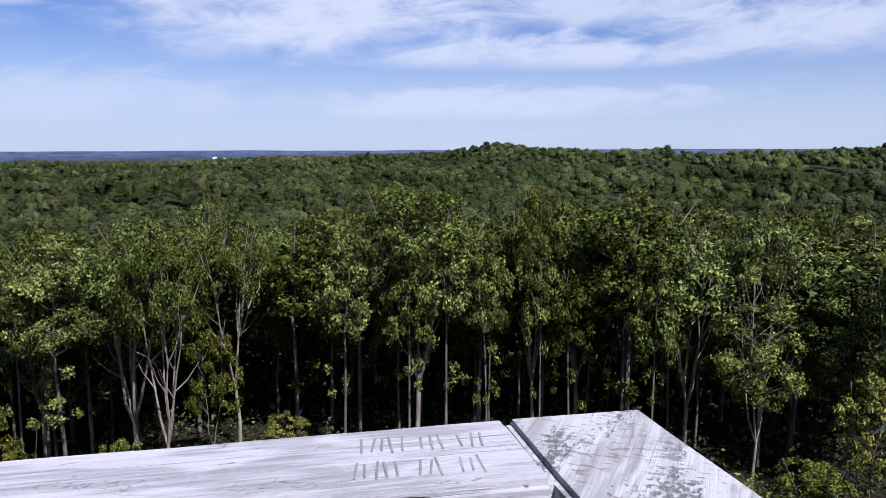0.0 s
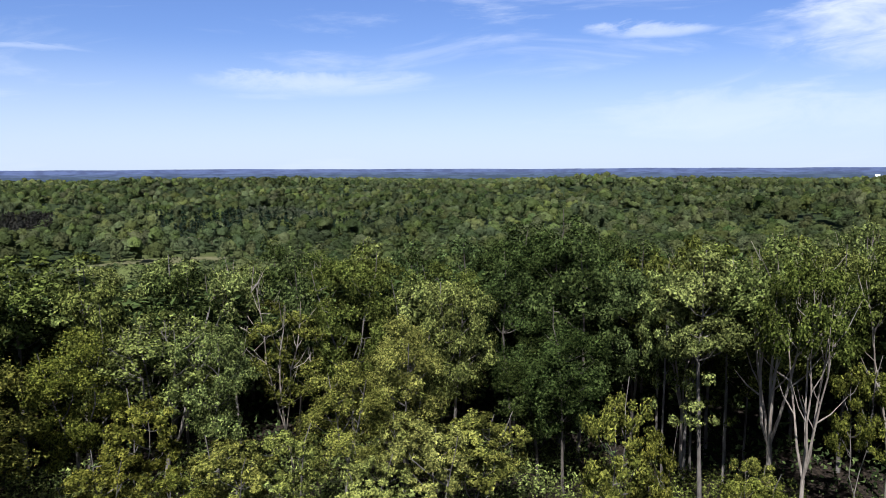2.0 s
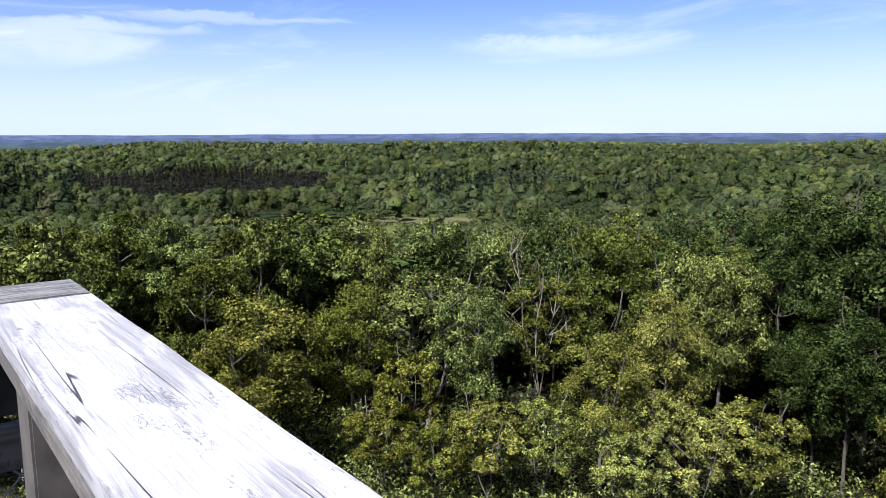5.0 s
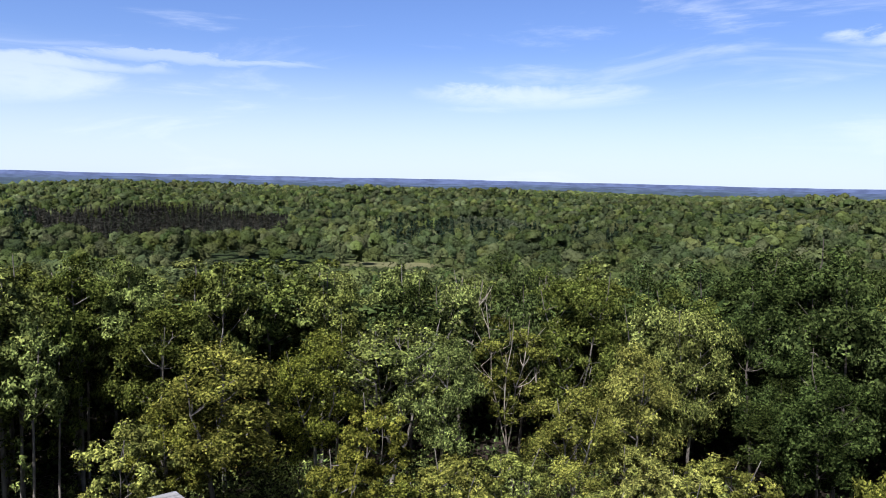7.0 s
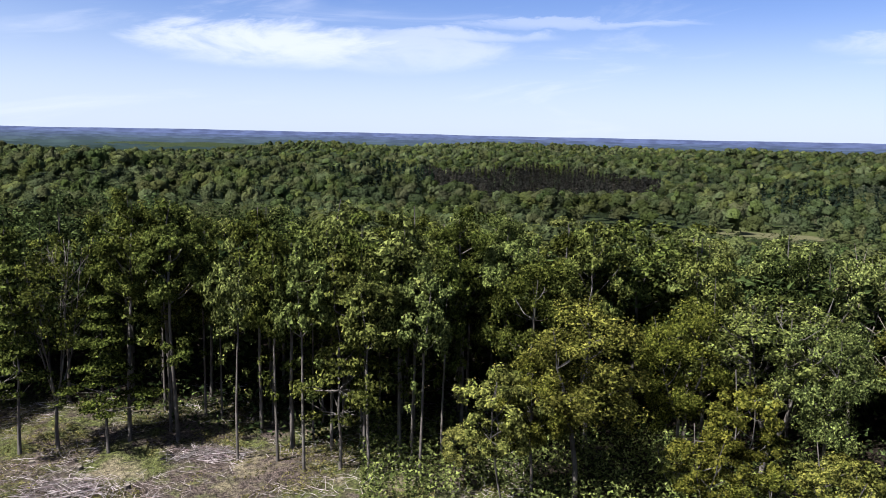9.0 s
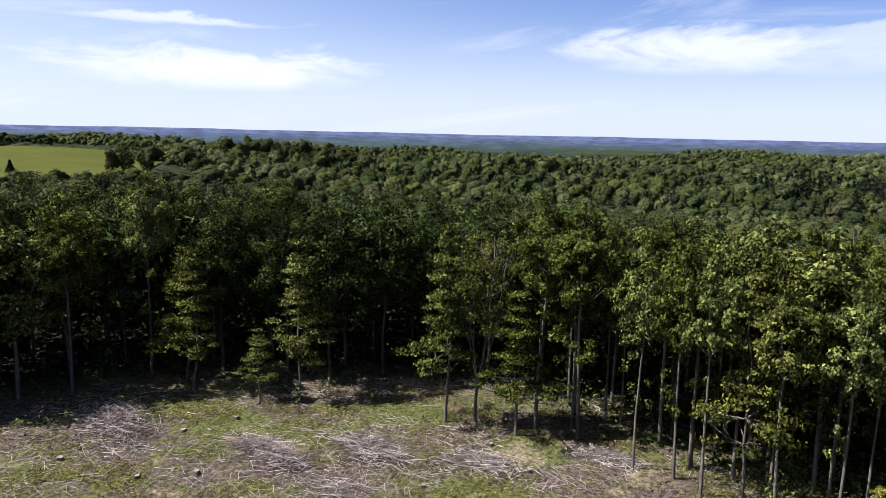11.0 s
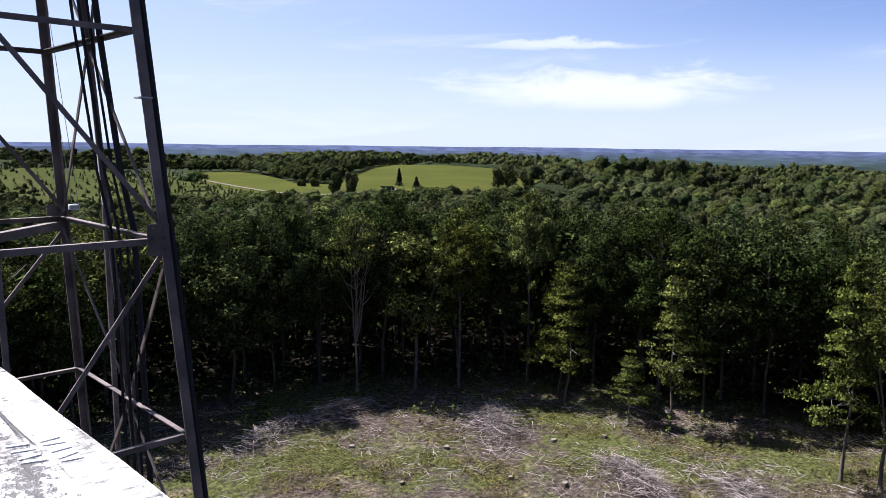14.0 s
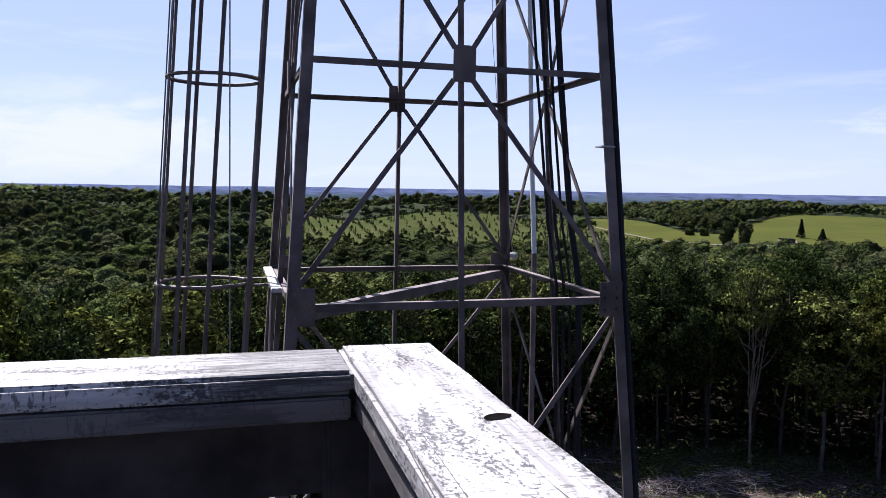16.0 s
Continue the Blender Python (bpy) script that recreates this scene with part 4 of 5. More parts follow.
def spots(rng, r0, r1, spacing, y0=-48, y1=207):
    k = np.arange(-float(r1), float(r1), float(spacing))
    gx, gy = np.meshgrid(k, k)
    gx[::2] += spacing / 2
    x = gx.ravel() + rng.uniform(-0.34, 0.34, gx.size) * spacing
    y = gy.ravel() + rng.uniform(-0.34, 0.34, gx.size) * spacing
    r, yaw = np.hypot(x, y), np.degrees(np.arctan2(-x, y))
    yaw = np.where(yaw < -60, yaw + 360, yaw)
    near = (r > r0) & (r < r1) & (yaw > y0) & (yaw < y1)
    yaw, r = yaw[near], r[near]
    keep = (r > np.interp(yaw, EDGE_YAW, EDGE_R) + 11) & (r < np.interp(yaw, HAZE_YAW, HAZE_R) + 40)
    for f in FIELDS:
        fy = [o[0] for o in f]
        keep &= ~((yaw > fy[0]) & (yaw < fy[-1]) & (r > np.interp(yaw, fy, [o[1] for o in f]) - 12) & (r < np.interp(yaw, fy, [o[2] for o in f]) + 14))
    for c in CLEAR:
        keep &= ~((yaw > c[0]) & (yaw < c[1]) & (r > c[2]) & (r < c[3]))
    keep &= ~((yaw > 61.5) & (yaw < 79) & (r > 430) & (r < 520))
    keep &= ~((yaw > 43) & (yaw < 55) & (r > 470) & (r < 560))
    yaw, r = yaw[keep], r[keep]
    return yaw, -r * np.sin(np.radians(yaw)), r * np.cos(np.radians(yaw))


def crowns(rng, x, y, tall, R, count, size, top=None, lobes=7, tint=None, solid=0.0, around=6):
    """Many crowns at once, each a dome of rounded lobes under leaf sprays; solid: the share of each lobe that is a closed leafy mass."""
    n = len(x)
    z = land(x, y)
    if top is not None:
        z = np.maximum(np.minimum(z, top - tall), z - tall + 4.5)   # lower trees where the woods thin out
    tint = rng.uniform(0, 1, n) if tint is None else tint
    d = rng.normal(size=(n, lobes, 3))
    d[:, :, 2] = np.abs(d[:, :, 2]) * 1.0 - 0.25
    d[:, 0] = (0, 0, 1)
    d /= np.linalg.norm(d, axis=2, keepdims=True)
    deep = rng.uniform(0.42, 0.60, (n, lobes))
    plump = rng.uniform(0.36, 0.54, (n, lobes))
    low = 0.62 if lobes > 5 else 0.52
    size3 = np.c_[R, R, tall * (1 - low)]
    heart = np.c_[x, y, z + tall * low]
    pieces = []
    if solid:
        mid = (heart[:, None] + d * deep[:, :, None] * size3[:, None]).reshape(-1, 3)
        fat = (plump[:, :, None] * size3[:, None] * solid).reshape(-1, 3)
        k = np.arange(around) * 2 * np.pi / around
        rings = []
        for up, wide in ((-0.45, 0.86), (0.42, 0.88)):
            j = wide * rng.uniform(0.82, 1.18, (len(mid), around))
            t = k + rng.uniform(0, 1, len(mid))[:, None]
            rings.append(np.stack([mid[:, :1] + j * np.cos(t) * fat[:, :1], mid[:, 1:2] + j * np.sin(t) * fat[:, 1:2], mid[:, 2:] + (up + rng.normal(0, 0.09, j.shape)) * fat[:, 2:]], -1))
        tip = (mid + fat * np.array([0, 0, 1.0]))[:, None]
        i = np.arange(around)
        o = (i + 1) % around
        tris = np.concatenate([np.stack([i, o, o + around], -1), np.stack([i, o + around, i + around], -1), np.stack([i + around, o + around, np.full(around, 2 * around)], -1)])
        v = np.concatenate([*rings, tip], 1).reshape(-1, 3)
        pieces.append((v, (tris[None] + (2 * around + 1) * np.arange(len(mid))[:, None, None]).reshape(-1, 3), np.repeat(tint, lobes * (2 * around + 1))))
    which = np.repeat(np.arange(n), count)
    pick = rng.integers(0, lobes, n * count)
    way = d[which, pick]
    u = rng.normal(size=(n * count, 3)) + way * 0.9 + np.array([0, 0, 0.25])
    u /= np.linalg.norm(u, axis=1, keepdims=True)
    off = way * deep[which, pick][:, None] + u * (plump[which, pick] * rng.uniform(0.86, 1.06, n * count))[:, None]
    facing = u * 0.9 + way * 0.25 + np.array([0, 0, 0.1]) + rng.normal(0, 0.28, u.shape)
    v, f = leaves(rng, heart[which] + off * size3[which], facing, size)
    pieces.append((v, f, np.repeat(tint[which], 3)))
    base = np.cumsum([0] + [len(p[0]) for p in pieces])
    return np.concatenate([p[0] for p in pieces]), np.concatenate([p[1] + q for p, q in zip(pieces, base)]), np.concatenate([p[2] for p in pieces])


def stems(rng, x, y, tall):
    z, n = land(x, y), len(x)
    r = rng.uniform(0.10, 0.2, n)
    k = np.arange(3) * 2.094
    low = np.stack([x[:, None] + r[:, None] * np.cos(k), y[:, None] + r[:, None] * np.sin(k), np.repeat(z[:, None] - 0.3, 3, 1)], -1)
    high = low + np.array([0, 0, 1.0]) * (tall * 0.75)[:, None, None]
    v = np.concatenate([low, high], 1).reshape(-1, 3)
    q = np.array([[0, 1, 4, 3], [1, 2, 5, 4], [2, 0, 3, 5]])
    return v, (q[None] + 6 * np.arange(n)[:, None, None]).reshape(-1, 4)


def domes(rng, x, y, tall, R, around=6, rows=((0.36, 1.0), (0.80, 0.76)), top=None, tint=None):
    """Uneven rounded crowns as low humps, for woods far away."""
    n, z = len(x), land(x, y)
    if top is not None:
        tall = np.maximum(3.0, np.minimum(tall, top - z))
    k = np.arange(around) * 2 * np.pi / around
    rings = []
    for up, wide in rows:
        j = rng.uniform(0.78, 1.22, (n, around)) * wide * R[:, None]
        t = k + rng.uniform(0, 1, n)[:, None]
        h = z[:, None] + tall[:, None] * (up + rng.normal(0, 0.04, (n, around)))
        rings.append(np.stack([x[:, None] + j * np.cos(t), y[:, None] + j * np.sin(t), h], -1))
    tip = np.stack([x + rng.normal(0, 0.12, n) * R, y + rng.normal(0, 0.12, n) * R, z + tall], -1)[:, None]
    v = np.concatenate([*rings, tip], 1)
    i, m = np.arange(around), len(rows)
    tris = []
    for a in range(m - 1):
        p, q = i + a * around, (i + 1) % around + a * around
        tris += [np.stack([p, q, q + around], -1), np.stack([p, q + around, p + around], -1)]
    tris.append(np.stack([i + (m - 1) * around, (i + 1) % around + (m - 1) * around, np.full(around, m * around)], -1))
    tris = np.concatenate(tris)
    return v.reshape(-1, 3), (tris[None] + (m * around + 1) * np.arange(n)[:, None, None]).reshape(-1, 3), np.repeat(rng.uniform(0, 1, n) if tint is None else tint, m * around + 1)


def woods(label, got, material, even=False):
    me = canopy_mesh("woods", got, material)
    if even:
        me.polygons.foreach_set("use_smooth", np.ones(len(me.polygons), bool))
    tagged(new("woods", me), label, "woods", kind="stuff")


def wood_mass():
    rng = np.random.default_rng(11)
    for r0, r1, gap, count, size, R, solid in ((46, 130, 6.3, 400, 0.34, 3.7, 0.80), (130, 300, 8.8, 150, 0.60, 5.0, 0.88), (300, 620, 11.5, 105, 0.92, 6.4, 0.80), (620, 1300, 14.5, 24, 1.4, 7.4, 0.93), (1300, 1900, 21, 0, 0, 11, 0), (1900, 3600, 34, 0, 0, 16, 0)):
        yaw, x, y = spots(rng, r0, r1, gap)
        n = len(x)
        tall = rng.uniform(8.2, 13.6, n) * (1.0 if r0 < 300 else 1.08)
        r = np.hypot(x, y)
        tall = np.where((yaw > 136) & (yaw < 176) & (r > 330) & (r < 640), tall * 0.60, tall)
        top = 15.9 - r * (15.9 - np.interp(yaw, TOP_YAW, TOP_Z)) / 45 - rng.uniform(0.0, 1.8, n)
        open_side = smooth(149, 152, yaw) * smooth(110, 170, r)
        top = np.where(r < np.where((yaw > 126) & (yaw < 180) | (yaw > 38) & (yaw < 70), 300, 225), top + (15.9 - 0.079 * r - rng.uniform(0, 3.0, n) - top) * open_side, 99.0)
        tint = rng.uniform(0, 1, n)
        wide = R * rng.uniform(0.65, 1.3, n) * (tall / 11) ** 0.5
        if count:
            woods("broadleaved woods rolling away in many greens", crowns(rng, x, y, tall, wide, count, size, top, 7 if r0 < 300 else 5 if r0 < 600 else 3, tint, solid, 6 if r0 < 600 else 5), CANOPY)
        else:
            woods("broadleaved woods across the valley", domes(rng, x, y, tall, wide, 5, ((0.40, 1.0),), top, tint), CANOPY, True)
        if r0 < 100:
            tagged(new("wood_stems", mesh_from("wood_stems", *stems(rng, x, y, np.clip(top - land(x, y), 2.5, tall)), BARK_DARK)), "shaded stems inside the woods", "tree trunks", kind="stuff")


wood_mass()


def understorey():
    """Dark leaves under the trees, behind the edge, in place of shade, and an added closed roof of leaves over them."""
    rng = np.random.default_rng(17)

    def ring(n, near, far):
        yaw = rng.uniform(-50, 209, n)
        r = np.interp(yaw, EDGE_YAW, EDGE_R) + rng.uniform(near, far, n)
        a = np.radians(yaw)
        return yaw, r, -r * np.sin(a), r * np.cos(a)

    # dark growth that fills the black shade between the stems
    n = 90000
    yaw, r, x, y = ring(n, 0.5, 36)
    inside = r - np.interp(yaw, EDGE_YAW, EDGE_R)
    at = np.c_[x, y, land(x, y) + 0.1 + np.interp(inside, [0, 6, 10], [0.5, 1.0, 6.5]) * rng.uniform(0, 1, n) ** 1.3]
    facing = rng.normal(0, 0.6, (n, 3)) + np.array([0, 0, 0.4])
    tagged(new("understorey", mesh_from("understorey", *leaves(rng, at, facing, np.interp(inside, [0, 7, 16], [0.16, 0.30, 0.62])), LEAF["dark"])), "dark leaves standing in for shade under the woods", "undergrowth", kind="stuff")
    # extra leaf layer, added only to block the sun over the wood floor
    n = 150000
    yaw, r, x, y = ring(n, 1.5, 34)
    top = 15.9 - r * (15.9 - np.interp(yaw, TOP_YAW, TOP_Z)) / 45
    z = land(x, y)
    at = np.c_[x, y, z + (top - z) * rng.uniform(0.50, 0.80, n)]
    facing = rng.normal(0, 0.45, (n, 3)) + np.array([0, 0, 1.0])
    tagged(new("leaf_canopy", mesh_from("leaf_canopy", *leaves(rng, at, facing, 0.48), LEAF["dark"])), "added dark leaf roof that keeps sun out of the woods", "foliage", kind="stuff")


understorey()


def conifers(rng, x, y, tall, R, count, size):
    """Narrow cones of needle sprays."""
    z, n = land(x, y), len(x)
    which = np.repeat(np.arange(n), count)
    k = rng.uniform(0, 1, n * count) ** 0.7
    a = rng.uniform(0, 6.28, n * count)
    rad = (1 - k) * rng.uniform(0.6, 1.05, n * count)
    at = np.c_[x[which] + np.cos(a) * rad * R[which], y[which] + np.sin(a) * rad * R[which], z[which] + tall[which] * (0.06 + 0.94 * k)]
    facing = np.c_[np.cos(a), np.sin(a), np.full(len(a), 0.9)] + rng.normal(0, 0.3, (len(a), 3))
    v, f = leaves(rng, at, facing, size)
    return v, f, np.repeat(rng.uniform(0, 1, n)[which], 3)


def stands():
    rng = np.random.default_rng(5)

    def scatter(y0, y1, r0, r1, n):
        yaw, r = np.radians(rng.uniform(y0, y1, n)), np.sqrt(rng.uniform(r0 * r0, r1 * r1, n))
        return -r * np.sin(yaw), r * np.cos(yaw)

    x, y = scatter(61.5, 79, 430, 520, 900)
    got = conifers(rng, x, y, rng.uniform(11, 16, 900), rng.uniform(1.6, 2.6, 900), 60, 1.1)
    tagged(new("pine_stand", canopy_mesh("pine_stand", got, PINE)), "dark reddish stand of tall pines across the valley", "pine woods", kind="stuff")
    x, y = scatter(43, 55, 470, 560, 520)
    got = crowns(rng, x, y, rng.uniform(4, 7, 520), rng.uniform(1.6, 2.6, 520), 26, 1.2)
    tagged(new("shrub_slope", canopy_mesh("shrub_slope", got, PALE)), "pale green young growth on a slope", "shrubs", kind="stuff")
    for y0, y1, r0, r1, n in ((45, 55, 385, 440, 70), (78, 86, 400, 470, 70), (36, 44, 400, 520, 60), (85, 100, 420, 640, 26), (100, 130, 300, 700, 30)):
        x, y = scatter(y0, y1, r0, r1, n)
        got = conifers(rng, x, y, rng.uniform(11, 16, n) if y0 < 85 else rng.uniform(8, 12, n), rng.uniform(2.2, 3.2, n), 44, 1.5)
        tagged(new("conifer_group", canopy_mesh("conifer_group", got, CONIFER)), "dark conifers among the broadleaved woods", "conifers", kind="stuff")
    n = 420
    yaw = rng.uniform(139.2, 154.5, n)
    r = np.interp(yaw, [o[0] for o in FIELDS[0]], [o[2] for o in FIELDS[0]]) + 2 + 34 * rng.uniform(0, 1, n) ** 1.5
    tall = rng.uniform(4.0, 7.5, n)
    got = crowns(rng, -r * np.sin(np.radians(yaw)), r * np.cos(np.radians(yaw)), tall, tall * rng.uniform(0.36, 0.5, n), 60, 0.75, None, 5, None, 0.9)
    tagged(new("hedgerow", canopy_mesh("hedgerow", got, CANOPY)), "bushy trees along the meadow's far edge", "hedge", kind="stuff")
    x, y = scatter(148, 178, 276, 480, 2300)
    far = np.interp(np.degrees(np.arctan2(-x, y)) % 360, [148, 149, 151.5, 154.5, 155.5], [278, 284, 326, 384, 480])
    x, y = np.round(x / 5) * 5 + rng.normal(0, 0.6, 2300), y + rng.normal(0, 0.3, 2300)
    keep = np.hypot(x, y) < far
    x, y = x[keep], y[keep]
    n = len(x)
    got = conifers(rng, x, y, rng.uniform(0.8, 2.5, n) * rng.uniform(0.75, 1.35, n), rng.uniform(0.5, 0.95, n), 40, 0.5)
    tagged(new("young_conifers", canopy_mesh("young_conifers", got, CANOPY)), "rows of young green conifers in rough grass", "conifers", kind="stuff")
    x, y = scatter(164, 179, 270, 345, 230)
    got = crowns(rng, x, y, rng.uniform(1.5, 4.5, 230), rng.uniform(1.2, 3.2, 230), 40, 0.7, None, 5, None, 0.9)
    tagged(new("shrubs", canopy_mesh("shrubs", got, CANOPY)), "scattered shrubs in rough grass", "shrubs", kind="stuff")


stands()


def leaves_ball(rng, mid, R, tall, count, size):
    u = rng.normal(size=(count, 3))
    u /= np.linalg.norm(u, axis=1, keepdims=True)
    at = np.array(mid) + u * np.array([R, R, tall]) * rng.uniform(0.7, 1.05, (count, 1))
    return leaves(rng, at, u + rng.normal(0, 0.25, u.shape), size)


def lone_tree(name, yaw, r, tall, R, label, needle, count, size):
    """A single tree standing in the open fields."""
    rng = np.random.default_rng(int(yaw * 10))
    a = radians(yaw)
    x, y = np.array([-r * math.sin(a)]), np.array([r * math.cos(a)])
    z = float(land(x, y)[0])
    if needle:
        v, f, tint = conifers(rng, x, y, np.array([tall]), np.array([R]), count, size)
    else:
        # a few overlapping lobes down to the grass
        lobes = 7
        q, k = rng.uniform(0, 6.28, lobes), rng.uniform(0.1, 0.55, lobes)
        low = [leaves_ball(rng, (x[0] + R * k[i] * math.cos(q[i]), y[0] + R * k[i] * math.sin(q[i]), z + tall * (0.22 + 0.55 * i / (lobes - 1))), R * rng.uniform(0.5, 0.72), tall * 0.26, count // 4, size) for i in range(lobes)]
        v, f = join(low)
        tint = np.full(len(v), rng.uniform(0.5, 0.9))
    ob = hold(name, float(x[0]), float(y[0]), z, label, "tree")
    me = canopy_mesh("crown", (v - np.array([x[0], y[0], z]), f, tint), CONIFER if needle else CANOPY)
    new("crown", me).parent = ob
    bm = bmesh.new()
    tube(bm, [(0, 0, -0.3), (0, 0, tall * 0.3), (0, 0, tall * 0.8)], [0.3, 0.22, 0.08])
    part("trunk", bm, BARK_DARK, ob)


for yaw, r, tall, R, needle in ((139.3, 322, 7.4, 1.9, True), (138.0, 311, 4.6, 2.0, True), (130.9, 334, 11.8, 5.4, False), (129.8, 338, 9.5, 4.6, False), (131.8, 332, 9.0, 3.4, False), (144.1, 276, 9.2, 2.9, False), (142.9, 281, 8.6, 2.6, False), (145.6, 330, 3.6, 2.2, False), (146.6, 334, 3.0, 2.0, False)):
    lone_tree("field_conifer" if needle else "field_tree", yaw, r, tall, R, "lone dark conifer in a green field" if needle else "round dark tree beside a green field", needle, 700, 0.7 if needle else 0.85)


# ---- buildings far off ----
def house(yaw, r, long, deep, wall, rise, turn, label, wall_mat, roof_mat, openings):
    a = radians(yaw)
    x, y = -r * math.sin(a), r * math.cos(a)
    ob = hold("house", x, y, float(land(x, y)) - 0.4, label, "house")
    ob.rotation_euler = (0, 0, turn)
    bm = bmesh.new()
    box(bm, -long / 2, long / 2, -deep / 2, deep / 2, 0, wall + 0.4, 0.05)
    part("wall", bm, wall_mat, ob)
    bm = bmesh.new()
    over = 0.6
    ends = []
    for s in (-1, 1):
        q = s * (long / 2 + over)
        ends.append([bm.verts.new(p) for p in ((q, -deep / 2 - over, wall + 0.2), (q, 0, wall + rise + 0.4), (q, deep / 2 + over, wall + 0.2), (q, deep / 2 + over, wall), (q, 0, wall + rise + 0.1), (q, -deep / 2 - over, wall))])
    for i in range(6):
        bm.faces.new((ends[0][i], ends[0][(i + 1) % 6], ends[1][(i + 1) % 6], ends[1][i]))
    bm.faces.new(ends[0][::-1])
    bm.faces.new(ends[1])
    bmesh.ops.recalc_face_normals(bm, faces=bm.faces[:])
    part("roof", bm, roof_mat, ob)
    for k in range(openings):
        u = -long / 2 + (k + 0.5) * long / openings
        for side in (-1, 1):
            bm = bmesh.new()
            box(bm, u - 0.6, u + 0.6, side * (deep / 2 + 0.01) - 0.06, side * (deep / 2 + 0.01) + 0.06, 1.2, 2.6, 0.02)
            part("window", bm, GLASS, ob)
    return ob


house(52.6, 398, 7, 5, 2.4, 1.8, radians(52.6 + 15), "tan house with a pale roof among trees across the valley", SIDING, ROOF_TAN, 4)
house(140.2, 292, 5, 4, 0.9, 0.9, radians(140.2 + 8), "low farm house with a tan roof beyond the woods", SIDING, ROOF_TAN, 4)
for k, (yaw, r, long, wall) in enumerate(((4.3, 2050, 9, 1.6), (3.7, 2080, 24, -0.6), (1.9, 2100, 30, -0.8), (0.4, 2100, 52, -1.4))):
    house(yaw, r, long, 18, wall + 22, 3, radians(yaw), "long white farm building near the horizon", WHITE, WHITE, 3)
for k, (yaw, r) in enumerate(((173.5, 620), (176, 640), (163, 700))):
    house(yaw, r, 12, 7, 3.2, 2.2, radians(yaw + 30 * k), "small pale farm building beyond the fields", WHITE, ROOF, 3)


# ---- the wooden look-out platform ----
rail_random = random.Random(9)
DECK = ZR - 1.12


def guard_rail(x, y, turn, length, label, wood=RAIL):
    """One side's guard rail; along its own x, inwards along its own y, the cap's top at 0."""
    ob = hold("guard_rail", x, y, ZR, label, "railing", "guard rails of the platform")
    ob.rotation_euler = (0, 0, radians(turn))
    bm = bmesh.new()
    box(bm, 0, length, 0, CAPW, -0.040, 0, 0.0075, 0.0016, 40)
    part("cap", bm, wood, ob, "worn whitish cap board with cracks and dark knots")
    bm = bmesh.new()
    box(bm, 0.004, length - 0.004, 0.022, CAPW - 0.006, -0.084, -0.0445, 0.004, 0.0012, 20)
    part("under_rail", bm, RAIL_SHADED, ob)
    bm = bmesh.new()
    box(bm, 0.03, length - 0.03, 0.04, 0.078, -0.245, -0.0875, 0.003)
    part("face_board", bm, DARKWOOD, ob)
    bm = bmesh.new()
    box(bm, 0.03, length - 0.03, 0.045, 0.085, -0.357, -0.267, 0.003)
    part("mid_rail", bm, RAIL_SHADED, ob)
    bm = bmesh.new()
    box(bm, 0.03, length - 0.03, 0.045, 0.085, -0.98, -0.89, 0.003)
    part("low_rail", bm, DARKWOOD, ob)
    for at, wide, foot in ((-0.036, 0.078, -1.12), (length / 2, 0.089, -1.12), (length - 0.20, 0.125, -1.12)):
        bm = bmesh.new()
        box(bm, at, at + wide, 0.09, 0.155, foot, -0.0875, 0.004)
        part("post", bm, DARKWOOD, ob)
    bm = bmesh.new()
    step, top, low = 0.057, -0.18, -1.0
    n = int((length + (top - low)) / step)
    for s in (-1, 1):
        for k in range(n):
            u = k * step - (top - low)
            a0, a1 = max(u, 0.03), min(u + (top - low), length - 0.03)
            if a1 - a0 < 0.02:
                continue
            z0, z1 = low + (a0 - u), low + (a1 - u)
            if s < 0:
                z0, z1 = top + low - z0, top + low - z1
            bar(bm, (a0, 0.036 + 0.002 * s, z0), (a1, 0.036 + 0.002 * s, z1), 0.003, 0.003)
    part("wire_mesh", bm, WIRE, ob, "diamond wire mesh")
    return ob


guard_rail(LA - CAPW - 0.001, 0, 180, LA - 2 * CAPW - 0.002, "weathered timber guard rail with pencil marks on its cap")
guard_rail(0, 0, -90, LB + 0.02, "weathered timber guard rail with flaking white cap", RAIL_ROUGH)
guard_rail(CAPW + 0.001, -LB, 0, LA - 2 * CAPW - 0.006, "sun-bleached timber guard rail with wire mesh below", RAIL_ROUGH)
guard_rail(LA, -LB, 90, LB, "grey weathered timber guard rail with deep checks", RAIL_GOUGED)


def scribbles():
    """Two rows of unreadable marks on the cap by the corner, as plain strokes."""
    ob = hold("pencil_marks", 0, 0, ZR, "faded dark marks scratched on the rail cap", "marks")
    for x0, y0, x1, y1 in ((3.165, -0.052, 3.30, -0.062), (3.15, -0.118, 3.285, -0.128)):
        for k in range(13):
            if k in (5, 9):
                continue
            f = k / 12
            x, y = x0 + (x1 - x0) * f, y0 + (y1 - y0) * f
            bm = bmesh.new()
            tall = rail_random.uniform(0.032, 0.048)
            bar(bm, (x, y - tall / 2, 0.0008), (x + rail_random.uniform(0.001, 0.009), y + tall / 2, 0.0008), 0.0025, 0.0006)
            part("stroke", bm, PEN, ob)


scribbles()


